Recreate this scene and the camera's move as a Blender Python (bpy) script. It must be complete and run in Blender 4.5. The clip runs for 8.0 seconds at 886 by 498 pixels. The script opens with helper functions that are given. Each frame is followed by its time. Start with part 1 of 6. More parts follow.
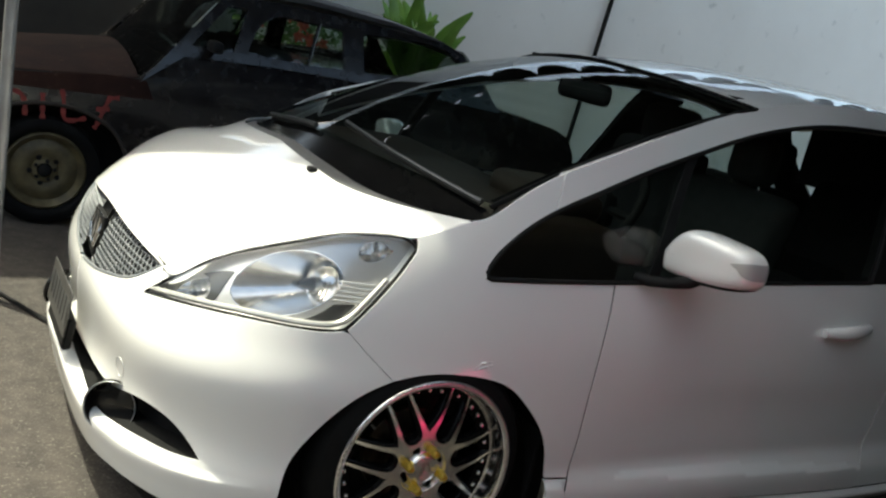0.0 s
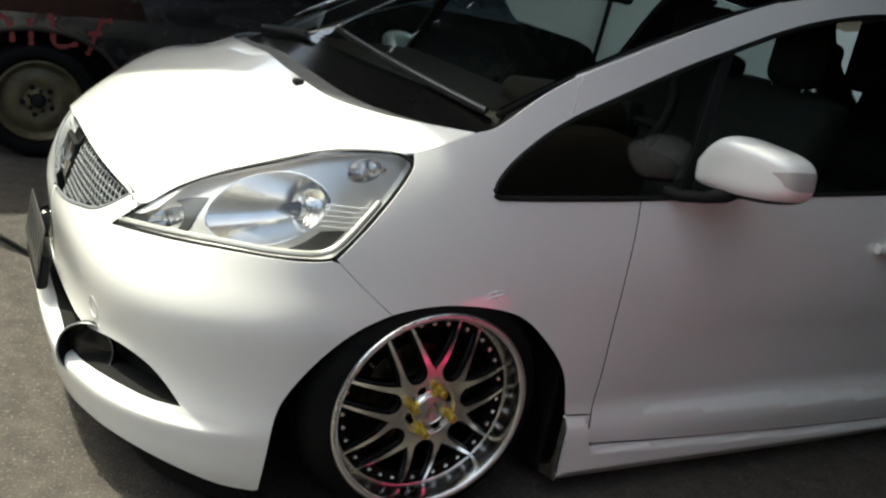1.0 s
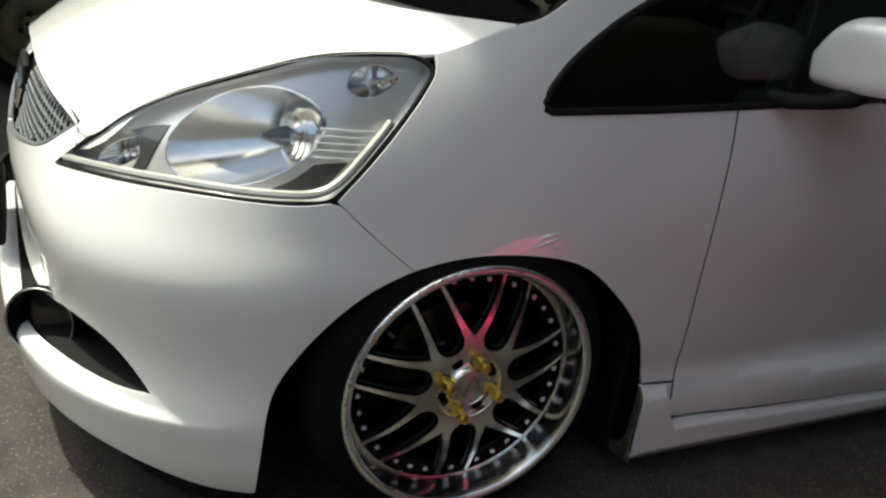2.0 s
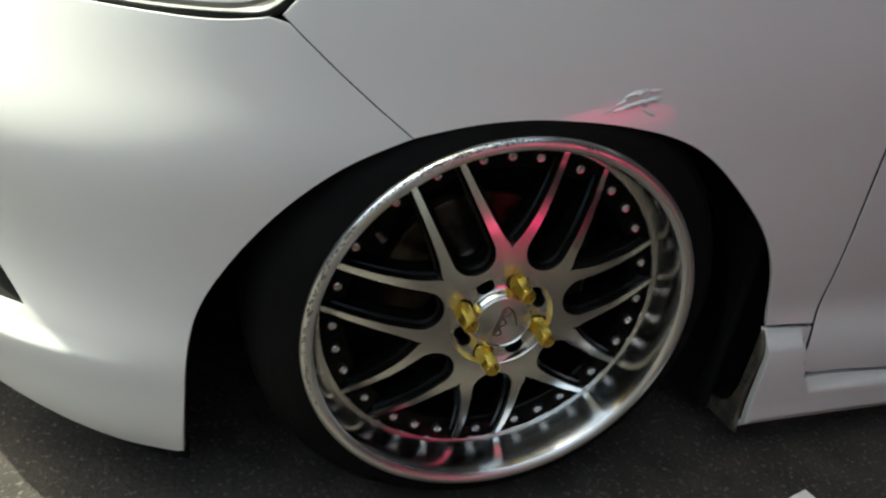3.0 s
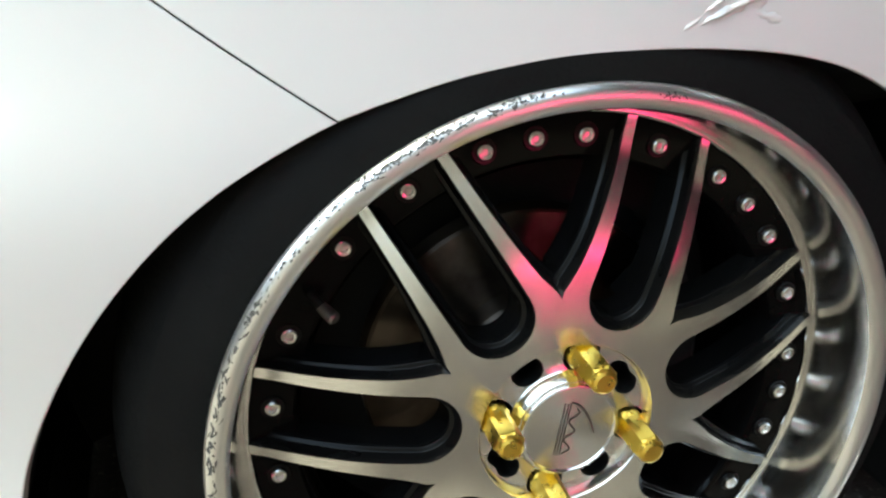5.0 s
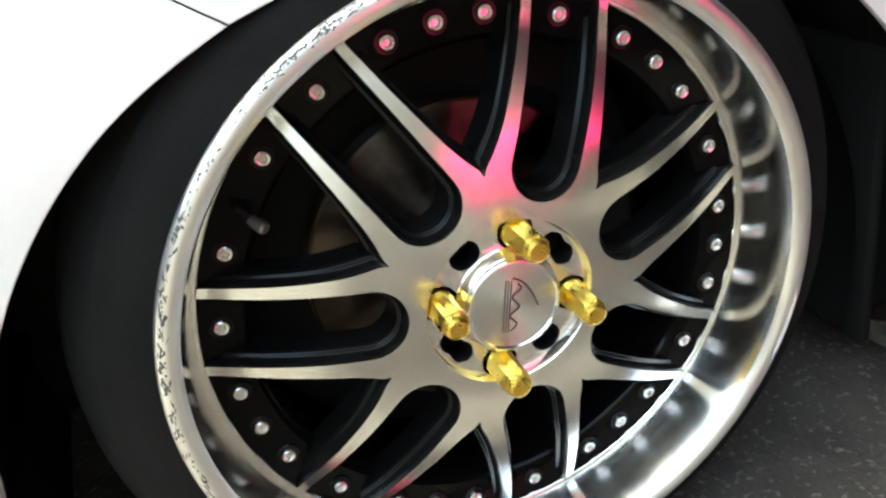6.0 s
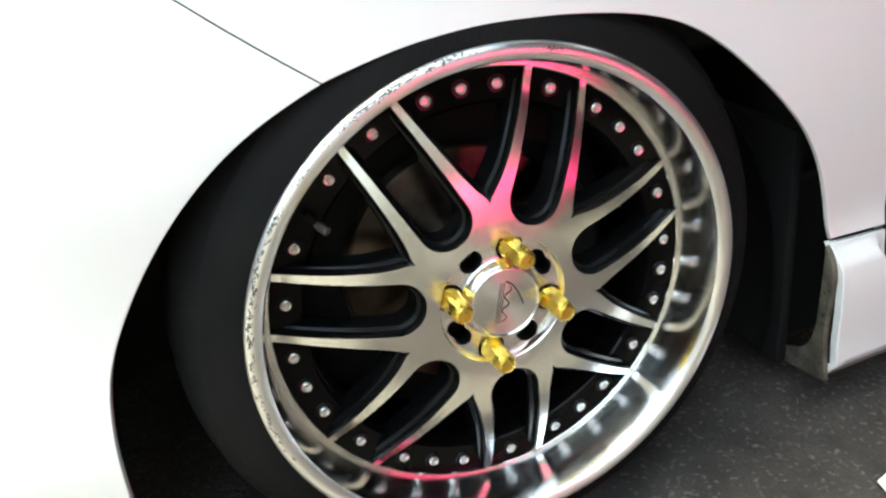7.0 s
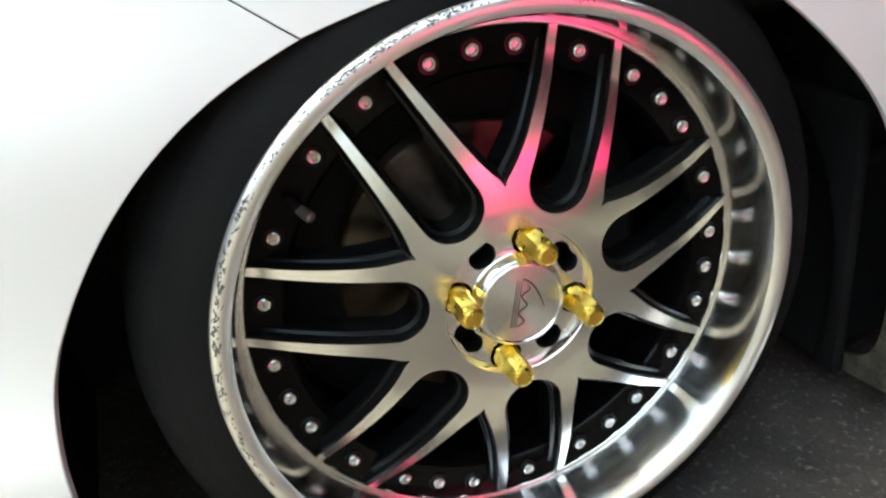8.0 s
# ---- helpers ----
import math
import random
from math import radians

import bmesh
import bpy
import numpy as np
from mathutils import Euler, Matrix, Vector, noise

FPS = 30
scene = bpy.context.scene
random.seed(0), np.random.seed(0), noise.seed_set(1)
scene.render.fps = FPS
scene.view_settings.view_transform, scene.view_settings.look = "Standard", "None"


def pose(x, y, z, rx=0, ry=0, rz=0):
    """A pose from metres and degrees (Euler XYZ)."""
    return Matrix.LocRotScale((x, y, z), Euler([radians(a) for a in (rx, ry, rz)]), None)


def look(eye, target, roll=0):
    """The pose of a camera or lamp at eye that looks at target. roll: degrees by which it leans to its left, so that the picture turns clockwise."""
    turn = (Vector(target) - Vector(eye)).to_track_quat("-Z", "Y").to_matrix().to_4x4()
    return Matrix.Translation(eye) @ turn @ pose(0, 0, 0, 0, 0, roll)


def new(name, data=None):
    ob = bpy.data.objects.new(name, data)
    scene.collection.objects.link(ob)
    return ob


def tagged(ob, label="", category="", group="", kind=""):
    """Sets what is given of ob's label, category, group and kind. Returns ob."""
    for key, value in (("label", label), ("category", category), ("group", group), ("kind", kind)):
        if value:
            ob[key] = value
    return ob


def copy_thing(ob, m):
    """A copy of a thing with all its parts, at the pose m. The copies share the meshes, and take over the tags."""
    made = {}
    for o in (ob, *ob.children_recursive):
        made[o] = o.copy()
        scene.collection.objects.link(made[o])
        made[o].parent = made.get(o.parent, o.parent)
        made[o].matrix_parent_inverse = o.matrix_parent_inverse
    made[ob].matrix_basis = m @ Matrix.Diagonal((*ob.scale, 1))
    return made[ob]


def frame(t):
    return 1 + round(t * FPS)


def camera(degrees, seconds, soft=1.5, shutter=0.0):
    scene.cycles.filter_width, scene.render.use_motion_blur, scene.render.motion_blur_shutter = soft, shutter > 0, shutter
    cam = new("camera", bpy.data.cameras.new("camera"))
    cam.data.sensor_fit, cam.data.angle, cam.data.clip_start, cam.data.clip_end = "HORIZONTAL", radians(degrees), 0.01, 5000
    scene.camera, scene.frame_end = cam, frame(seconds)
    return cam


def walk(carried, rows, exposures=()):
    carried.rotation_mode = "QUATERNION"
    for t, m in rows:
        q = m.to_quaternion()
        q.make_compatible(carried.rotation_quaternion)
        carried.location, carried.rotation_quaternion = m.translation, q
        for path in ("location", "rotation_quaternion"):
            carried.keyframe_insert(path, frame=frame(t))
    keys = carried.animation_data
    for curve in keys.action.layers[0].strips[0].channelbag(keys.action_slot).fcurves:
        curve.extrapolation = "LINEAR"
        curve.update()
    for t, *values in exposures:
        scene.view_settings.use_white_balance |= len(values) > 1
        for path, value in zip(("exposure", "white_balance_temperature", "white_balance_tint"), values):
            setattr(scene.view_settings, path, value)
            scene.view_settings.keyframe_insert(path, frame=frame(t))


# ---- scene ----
cam = camera(53.3, 8.0, 2.3)
ROWS = [
    (0.0, -1.1105, -1.6453, 1.2904, 76.50, -12.72, -29.41),
    (0.5, -1.0557, -1.6052, 1.2847, 74.34, -11.50, -27.99),
    (1.0, -0.9340, -1.4895, 1.2275, 71.50, -10.55, -27.86),
    (1.5, -0.7925, -1.3130, 1.1760, 68.60, -9.02, -26.15),
    (2.0, -0.6905, -1.1475, 1.1055, 66.38, -7.62, -25.02),
    (2.2, -0.6240, -1.0870, 1.0910, 63.05, -6.70, -22.90),
    (3.3, -0.3247, -0.6759, 0.7881, 58.22, -8.46, -15.49),
    (3.5, -0.2935, -0.6352, 0.7441, 58.31, -9.41, -13.89),
    (4.0, -0.2512, -0.5487, 0.6792, 60.30, -8.95, -13.07),
    (4.2, -0.2403, -0.5251, 0.6590, 61.16, -9.30, -12.61),
    (5.3, -0.1885, -0.4611, 0.6641, 62.68, 9.12, -20.14),
    (5.5, -0.1816, -0.4637, 0.6561, 60.70, 11.29, -21.73),
    (6.0, -0.1873, -0.5003, 0.6313, 59.57, 9.68, -23.01),
    (6.5, -0.2353, -0.5681, 0.6408, 59.83, 7.50, -23.23),
    (7.0, -0.2831, -0.6591, 0.7018, 62.63, 5.89, -23.28),
    (7.5, -0.2705, -0.6228, 0.6677, 62.55, 5.69, -22.32),
    (8.0, -0.2317, -0.5670, 0.6496, 62.00, 6.14, -21.33),
]
EXPOSURES = [(0.0, 1.74, 7350, -5), (1.0, 1.70, 7200, -5), (1.5, 1.58, 7150, -5), (2.2, 1.22, 7050, -6), (3.4, 2.35, 7200, -11), (4.2, 3.22, 7250, -12), (5.6, 3.27, 7150, -12), (6.0, 3.75, 7100, -12), (6.5, 4.2, 7100, -12), (7.0, 3.77, 7100, -12), (7.5, 3.35, 7150, -12), (8.0, 3.5, 7150, -12)]
walk(cam, [(t, pose(x, y, z, rx, ry, rz)) for t, x, y, z, rx, ry, rz in ROWS], EXPOSURES)

# ---- light: a high sun past the edge of an awning, and the open sky ----
SUN_DIR = Vector((-0.30, 0.30, 0.905)).normalized()
world = bpy.data.worlds.new("sky")
scene.world = world
world.use_nodes = True
_wn = world.node_tree
_sky = _wn.nodes.new("ShaderNodeTexSky")
_sky.sky_type, _sky.sun_disc = "NISHITA", False
_sky.dust_density, _sky.air_density = 4.5, 0.7
_sky.sun_elevation = math.asin(SUN_DIR.z)
_sky.sun_rotation = math.atan2(SUN_DIR.x, SUN_DIR.y)
_wn.nodes["Background"].inputs["Strength"].default_value = 0.15
_wn.links.new(_sky.outputs[0], _wn.nodes["Background"].inputs["Color"])
_sun = bpy.data.lights.new("sun", "SUN")
_sun.energy, _sun.angle, _sun.color = 2.6, radians(1.0), (1.0, 0.965, 0.92)
new("sun", _sun).matrix_world = look((0, 0, 8), Vector((0, 0, 8)) - SUN_DIR)

# ---- materials ----
def material(name, base, rough=0.5, metal=0.0, coat=0.0, tone=None, scale=8.0, amount=0.5, grain=None, bump=0.0, bump_scale=60.0, rough_var=0.0, detail=6.0):
    """Principled surface: base mixed with tone by broad noise, fine grain on top, bump and uneven gloss."""
    m = bpy.data.materials.new(name)
    m.use_nodes = True
    nt = m.node_tree
    p = nt.nodes["Principled BSDF"]
    p.inputs["Roughness"].default_value, p.inputs["Metallic"].default_value = rough, metal
    p.inputs["Coat Weight"].default_value, p.inputs["Coat Roughness"].default_value = coat, 0.03
    p.inputs["Base Color"].default_value = (*base, 1)
    co = nt.nodes.new("ShaderNodeTexCoord")

    def noise_node(s, d=detail):
        n = nt.nodes.new("ShaderNodeTexNoise")
        n.inputs["Scale"].default_value, n.inputs["Detail"].default_value = s, d
        nt.links.new(co.outputs["Object"], n.inputs["Vector"])
        return n

    def ramp(n, lo, hi):
        r = nt.nodes.new("ShaderNodeMapRange")
        r.inputs["From Min"].default_value, r.inputs["From Max"].default_value = lo, hi
        nt.links.new(n.outputs["Fac"], r.inputs["Value"])
        return r

    def mix(fac, a, b):
        x = nt.nodes.new("ShaderNodeMix")
        x.data_type = "RGBA"
        if isinstance(fac, float):
            x.inputs["Factor"].default_value = fac
        else:
            nt.links.new(fac, x.inputs["Factor"])
        for sock, v in ((x.inputs["A"], a), (x.inputs["B"], b)):
            if isinstance(v, tuple):
                sock.default_value = (*v, 1)
            else:
                nt.links.new(v, sock)
        return x.outputs["Result"]
    colour = base
    if tone:
        r = ramp(noise_node(scale), 0.5 - 0.25 / max(amount, 0.05) * 0.5, 0.5 + 0.25 / max(amount, 0.05) * 0.5)
        colour = mix(r.outputs["Result"], base, tone)
    if grain:
        g_colour, g_scale, lo, hi = grain
        colour = mix(ramp(noise_node(g_scale, 3.0), lo, hi).outputs["Result"], colour, g_colour)
    if not isinstance(colour, tuple):
        nt.links.new(colour, p.inputs["Base Color"])
    if rough_var:
        r = ramp(noise_node(scale * 3), 0.3, 0.7)
        r.inputs["To Min"].default_value, r.inputs["To Max"].default_value = max(0, rough - rough_var), min(1, rough + rough_var)
        nt.links.new(r.outputs["Result"], p.inputs["Roughness"])
    if bump:
        b = nt.nodes.new("ShaderNodeBump")
        b.inputs["Strength"].default_value, b.inputs["Distance"].default_value = bump, 0.01
        nt.links.new(noise_node(bump_scale).outputs["Fac"], b.inputs["Height"])
        nt.links.new(b.outputs["Normal"], p.inputs["Normal"])
    return m


def glass(name, tint, gloss=1.0, ior=1.5):
    """A thin pane: tinted see-through with a mirror that grows at grazing angles."""
    m = bpy.data.materials.new(name)
    m.use_nodes = True
    nt = m.node_tree
    nt.nodes.remove(nt.nodes["Principled BSDF"])
    t, g = nt.nodes.new("ShaderNodeBsdfTransparent"), nt.nodes.new("ShaderNodeBsdfGlossy")
    t.inputs["Color"].default_value = (*tint, 1)
    g.inputs["Roughness"].default_value = 0.02
    f = nt.nodes.new("ShaderNodeLayerWeight")
    f.inputs["Blend"].default_value = 0.5
    w = nt.nodes.new("ShaderNodeMath")
    w.operation = "POWER"
    w.inputs[1].default_value = 5.0
    nt.links.new(f.outputs["Facing"], w.inputs[0])
    base = ((ior - 1) / (ior + 1)) ** 2 * 1.8
    a = nt.nodes.new("ShaderNodeMath")
    a.operation = "MULTIPLY_ADD"
    a.inputs[1].default_value, a.inputs[2].default_value = 1 - base, base
    nt.links.new(w.outputs[0], a.inputs[0])
    x = nt.nodes.new("ShaderNodeMixShader")
    k = nt.nodes.new("ShaderNodeMath")
    k.operation = "MULTIPLY"
    k.inputs[1].default_value = gloss
    nt.links.new(a.outputs[0], k.inputs[0])
    nt.links.new(k.outputs[0], x.inputs[0])
    nt.links.new(t.outputs[0], x.inputs[1])
    nt.links.new(g.outputs[0], x.inputs[2])
    nt.links.new(x.outputs[0], nt.nodes["Material Output"].inputs["Surface"])
    return m


PAINT = material("pearl white car paint", (0.78, 0.78, 0.76), 0.30, 0.0, 1.0, (0.75, 0.75, 0.735), 5.0, 0.4, None, 0.012, 900.0)
BLACK = material("black moulded plastic", (0.010, 0.010, 0.010), 0.55, tone=(0.016, 0.016, 0.016), scale=20, bump=0.1, bump_scale=500)
GLOSSBLACK = material("gloss black enamel", (0.005, 0.005, 0.005), 0.16, coat=0.0, tone=(0.009, 0.008, 0.008), scale=25, rough_var=0.06)
RUBBER = material("tyre rubber", (0.005, 0.005, 0.0052), 0.6, tone=(0.009, 0.009, 0.0088), scale=9, amount=0.6, bump=0.15, bump_scale=220, rough_var=0.1)
CHROME = material("polished alloy", (0.88, 0.87, 0.85), 0.11, 1.0, tone=(0.80, 0.79, 0.77), scale=14, rough_var=0.05)
LIP = material("satin polished rim lip", (0.90, 0.90, 0.89), 0.30, 0.95, tone=(0.84, 0.84, 0.83), scale=22)
ALLOY = material("machined alloy face", (0.84, 0.835, 0.82), 0.34, 1.0, tone=(0.77, 0.765, 0.75), scale=18)
CAP = material("turned cap alloy", (0.84, 0.835, 0.82), 0.26, 1.0, tone=(0.78, 0.775, 0.76), scale=25)
STEEL = material("plated rivet steel", (0.80, 0.79, 0.78), 0.22, 1.0, tone=(0.60, 0.59, 0.57), scale=200)
GOLD = material("gold anodised nut", (0.86, 0.62, 0.13), 0.30, 1.0, tone=(0.80, 0.55, 0.10), scale=60, rough_var=0.05)
DISC = material("brake disc iron", (0.13, 0.105, 0.085), 0.36, 1.0, tone=(0.045, 0.033, 0.026), scale=22, amount=0.9)
GLASS = glass("clear lamp lens", (0.965, 0.962, 0.95), 1.0)
TINT = glass("tinted side window", (0.58, 0.64, 0.60), 1.0)
# near rear glass darkened to stand in for the cabin's shade; far kept pale
REARDARK = glass("darkened near rear glass", (0.16, 0.18, 0.17), 1.0)
REARTINT = glass("pale rear glass", (0.55, 0.61, 0.58), 1.0)
SCREEN = glass("windscreen glass", (0.78, 0.86, 0.82), 1.0)
REFLECTOR = material("lamp reflector", (0.90, 0.895, 0.885), 0.20, 1.0, tone=(0.80, 0.79, 0.775), scale=30)
BEZEL = material("silver grey lamp bezel", (0.72, 0.72, 0.71), 0.28, 0.55, tone=(0.60, 0.60, 0.595), scale=15)
SEAL = material("pale lamp edge strip", (0.56, 0.56, 0.54), 0.35, 0.4, tone=(0.44, 0.44, 0.42), scale=30)
GRILLE = material("grey honeycomb grille plastic", (0.20, 0.21, 0.22), 0.38, 0.3, tone=(0.14, 0.15, 0.16), scale=40)
CLOTH = material("dark grey seat cloth", (0.014, 0.0135, 0.013), 0.9, tone=(0.024, 0.023, 0.022), scale=30, bump=0.3, bump_scale=400)
DASH = material("dark brown dashboard vinyl", (0.020, 0.014, 0.011), 0.6, tone=(0.030, 0.021, 0.016), scale=10, bump=0.2, bump_scale=300)
ASPHALT = material("worn asphalt", (0.025, 0.0215, 0.018), 0.9, tone=(0.047, 0.040, 0.034), scale=16.0, amount=0.75, grain=((0.120, 0.108, 0.095), 140.0, 0.58, 0.72), bump=0.45, bump_scale=130.0, detail=9.0)
PLASTER = material("stained white plaster wall", (0.88, 0.865, 0.83), 0.85, tone=(0.82, 0.80, 0.76), scale=1.4, amount=0.6, grain=((0.45, 0.45, 0.42), 6.0, 0.66, 0.85), bump=0.15, bump_scale=40)
OLDBLACK = material("dull black old paint", (0.008, 0.008, 0.010), 0.22, coat=0.3, tone=(0.020, 0.016, 0.013), scale=6, rough_var=0.12)
PRIMER = material("brown primer and rust", (0.046, 0.020, 0.014), 0.8, tone=(0.022, 0.010, 0.008), scale=5, amount=0.6, grain=((0.07, 0.038, 0.026), 30.0, 0.6, 0.8), bump=0.1, bump_scale=90)
REDPAINT = material("red brushed paint", (0.24, 0.026, 0.022), 0.55, tone=(0.14, 0.014, 0.013), scale=30)
BROWNLIP = material("dull brown", (0.034, 0.026, 0.020), 0.8, tone=(0.018, 0.014, 0.012), scale=14)
OLDRIM = material("dirty cream steel rim", (0.145, 0.118, 0.060), 0.5, 0.2, tone=(0.07, 0.056, 0.03), scale=14, amount=0.7, bump=0.1, bump_scale=90)
LEAF = material("banana leaf", (0.10, 0.24, 0.03), 0.45, tone=(0.20, 0.36, 0.05), scale=6)
BUSH = material("shrub leaf", (0.05, 0.13, 0.025), 0.55, tone=(0.10, 0.20, 0.04), scale=10)
PETAL = material("red hibiscus petal", (0.55, 0.045, 0.04), 0.6, tone=(0.62, 0.16, 0.08), scale=10)
POSTMAT = material("galvanised post", (0.36, 0.36, 0.36), 0.45, 0.6, tone=(0.26, 0.25, 0.24), scale=12)
SHEET = material("weathered roofing sheet", (0.026, 0.025, 0.024), 0.7, 0.1, tone=(0.016, 0.015, 0.0145), scale=3, amount=0.6)
PAPER = material("white card", (0.80, 0.80, 0.80), 0.7, tone=(0.74, 0.74, 0.74), scale=20)
DIRT = material("dried mud on a sill end", (0.12, 0.105, 0.078), 0.9, tone=(0.055, 0.046, 0.033), scale=40, amount=0.8, grain=((0.03, 0.028, 0.025), 110.0, 0.60, 0.66), bump=0.4, bump_scale=120)
PLATE = material("grey number plate", (0.06, 0.058, 0.055), 0.4, 0.1, tone=(0.045, 0.043, 0.04), scale=20)
REDPLASTIC = material("bright pink-red plastic", (0.80, 0.025, 0.18), 0.45, tone=(0.74, 0.02, 0.15), scale=6)
GLOSSBLACK.node_tree.nodes["Principled BSDF"].inputs["Specular IOR Level"].default_value = 0.12
BLACK.node_tree.nodes["Principled BSDF"].inputs["Specular IOR Level"].default_value = 0.08
RUBBER.node_tree.nodes["Principled BSDF"].inputs["Specular IOR Level"].default_value = 0.06
PAINT.node_tree.nodes["Principled BSDF"].inputs["Coat IOR"].default_value = 1.75
SCUTTLE = material("black scuttle enamel", (0.004, 0.004, 0.004), 0.14, tone=(0.007, 0.007, 0.007), scale=30)
RIMGREY = material("plain grey plastic", (0.085, 0.086, 0.088), 0.6, tone=(0.065, 0.065, 0.067), scale=40)
TAPE = material("crumpled clear film on paint", (0.78, 0.78, 0.765), 0.04, coat=1.0, tone=(0.75, 0.75, 0.735), scale=5)
WIPER = material("satin black wiper", (0.022, 0.024, 0.024), 0.28, tone=(0.03, 0.032, 0.032), scale=60)
FLANGE = material("black flange enamel", (0.0025, 0.0025, 0.0025), 0.07, tone=(0.004, 0.0035, 0.0035), scale=25, rough_var=0.03)
FLANGE.node_tree.nodes["Principled BSDF"].inputs["Specular IOR Level"].default_value = 0.09
SCUTTLE.node_tree.nodes["Principled BSDF"].inputs["Specular IOR Level"].default_value = 0.06
PAD = material("dark grey lamp pad", (0.045, 0.047, 0.048), 0.3, tone=(0.03, 0.031, 0.032), scale=30)
LINING = material("gloss black spoke lining", (0.003, 0.003, 0.003), 0.20, tone=(0.006, 0.006, 0.006), scale=20)
LINING.node_tree.nodes["Principled BSDF"].inputs["Specular IOR Level"].default_value = 0.14
LIPWELL = material("mirror polished inner lip", (0.88, 0.875, 0.865), 0.20, 1.0, tone=(0.82, 0.81, 0.795), scale=9)


def turned(m, amount, rough):
    """Fine grooves of a lathe round the y axis: gloss spreads outwards from the axle."""
    nt = m.node_tree
    pr = nt.nodes["Principled BSDF"]
    co, sp, flip_x, cb, vt, geo, cr = (nt.nodes.new("ShaderNode" + k) for k in ("TexCoord", "SeparateXYZ", "Math", "CombineXYZ", "VectorTransform", "NewGeometry", "VectorMath"))
    vt.vector_type, vt.convert_from, vt.convert_to = "VECTOR", "OBJECT", "WORLD"
    cr.operation, flip_x.operation = "CROSS_PRODUCT", "MULTIPLY"
    flip_x.inputs[1].default_value = -1.0
    nt.links.new(co.outputs["Object"], sp.inputs[0])
    nt.links.new(sp.outputs["X"], flip_x.inputs[0])
    nt.links.new(sp.outputs["Z"], cb.inputs["X"])
    nt.links.new(flip_x.outputs[0], cb.inputs["Z"])
    nt.links.new(cb.outputs[0], vt.inputs[0])
    nt.links.new(geo.outputs["Normal"], cr.inputs[0])
    nt.links.new(vt.outputs[0], cr.inputs[1])
    nt.links.new(cr.outputs[0], pr.inputs["Tangent"])
    pr.inputs["Anisotropic"].default_value, pr.inputs["Roughness"].default_value = amount, rough


turned(ALLOY, 0.95, 0.17)
turned(DISC, 0.95, 0.36)
turned(CAP, 0.9, 0.26)
turned(LIPWELL, 0.95, 0.15)
turned(LIP, 0.7, 0.30)
for _m in (PRIMER, DASH):
    _m.node_tree.nodes["Principled BSDF"].inputs["Specular IOR Level"].default_value = 0.15
# ---- the skin of the car: a plan outline and how far the skin leans in from it ----
def spline(xs, ys):
    """Natural cubic spline through the keys, for arrays."""
    xs, ys = np.asarray(xs, float), np.asarray(ys, float)
    n, h = len(xs), np.diff(xs)
    m = np.eye(n)
    r = np.zeros((n,) + ys.shape[1:])
    for i in range(1, n - 1):
        m[i, i - 1], m[i, i], m[i, i + 1] = h[i - 1], 2 * (h[i - 1] + h[i]), h[i]
        r[i] = 6 * ((ys[i + 1] - ys[i]) / h[i] - (ys[i] - ys[i - 1]) / h[i - 1])
    k = np.linalg.solve(m, r)

    def at(x):
        x = np.asarray(x, float)
        i = np.clip(np.searchsorted(xs, x) - 1, 0, n - 2)
        a, c, d = xs[i + 1] - x, x - xs[i], h[i]
        if ys.ndim > 1:
            a, c, d = a[..., None], c[..., None], d[..., None]
        return k[i] * a ** 3 / (6 * d) + k[i + 1] * c ** 3 / (6 * d) + (ys[i] / d - k[i] * d / 6) * a + (ys[i + 1] / d - k[i + 1] * d / 6) * c
    return at


CENTRE = 0.81
# plan outline of the car at bumper height, from the middle of the nose round the near corner to the tail
PLAN = np.array([(-0.692, 0.81), (-0.690, 0.62), (-0.674, 0.42), (-0.620, 0.22), (-0.51, 0.075), (-0.36, -0.008), (-0.2, -0.032), (0.0, -0.04),
                 (0.4, -0.037), (1.0, -0.035), (1.9, -0.035), (2.5, -0.01), (2.85, 0.08), (3.02, 0.3), (3.08, 0.81)])
_run = np.r_[0, np.cumsum(np.hypot(*np.diff(PLAN, axis=0).T))]
_run += 0.611 - _run[3]
S0 = float(_run[0])
plan_at = spline(_run, PLAN)
_fine = np.linspace(S0, _run[-1], 4000)
_fx = plan_at(_fine)
_half = _fine[np.argmax(_fx[:, 0] > 2.5)]


def s_of_x(x):
    m = _fine < _half
    return np.interp(x, _fx[m, 0], _fine[m])


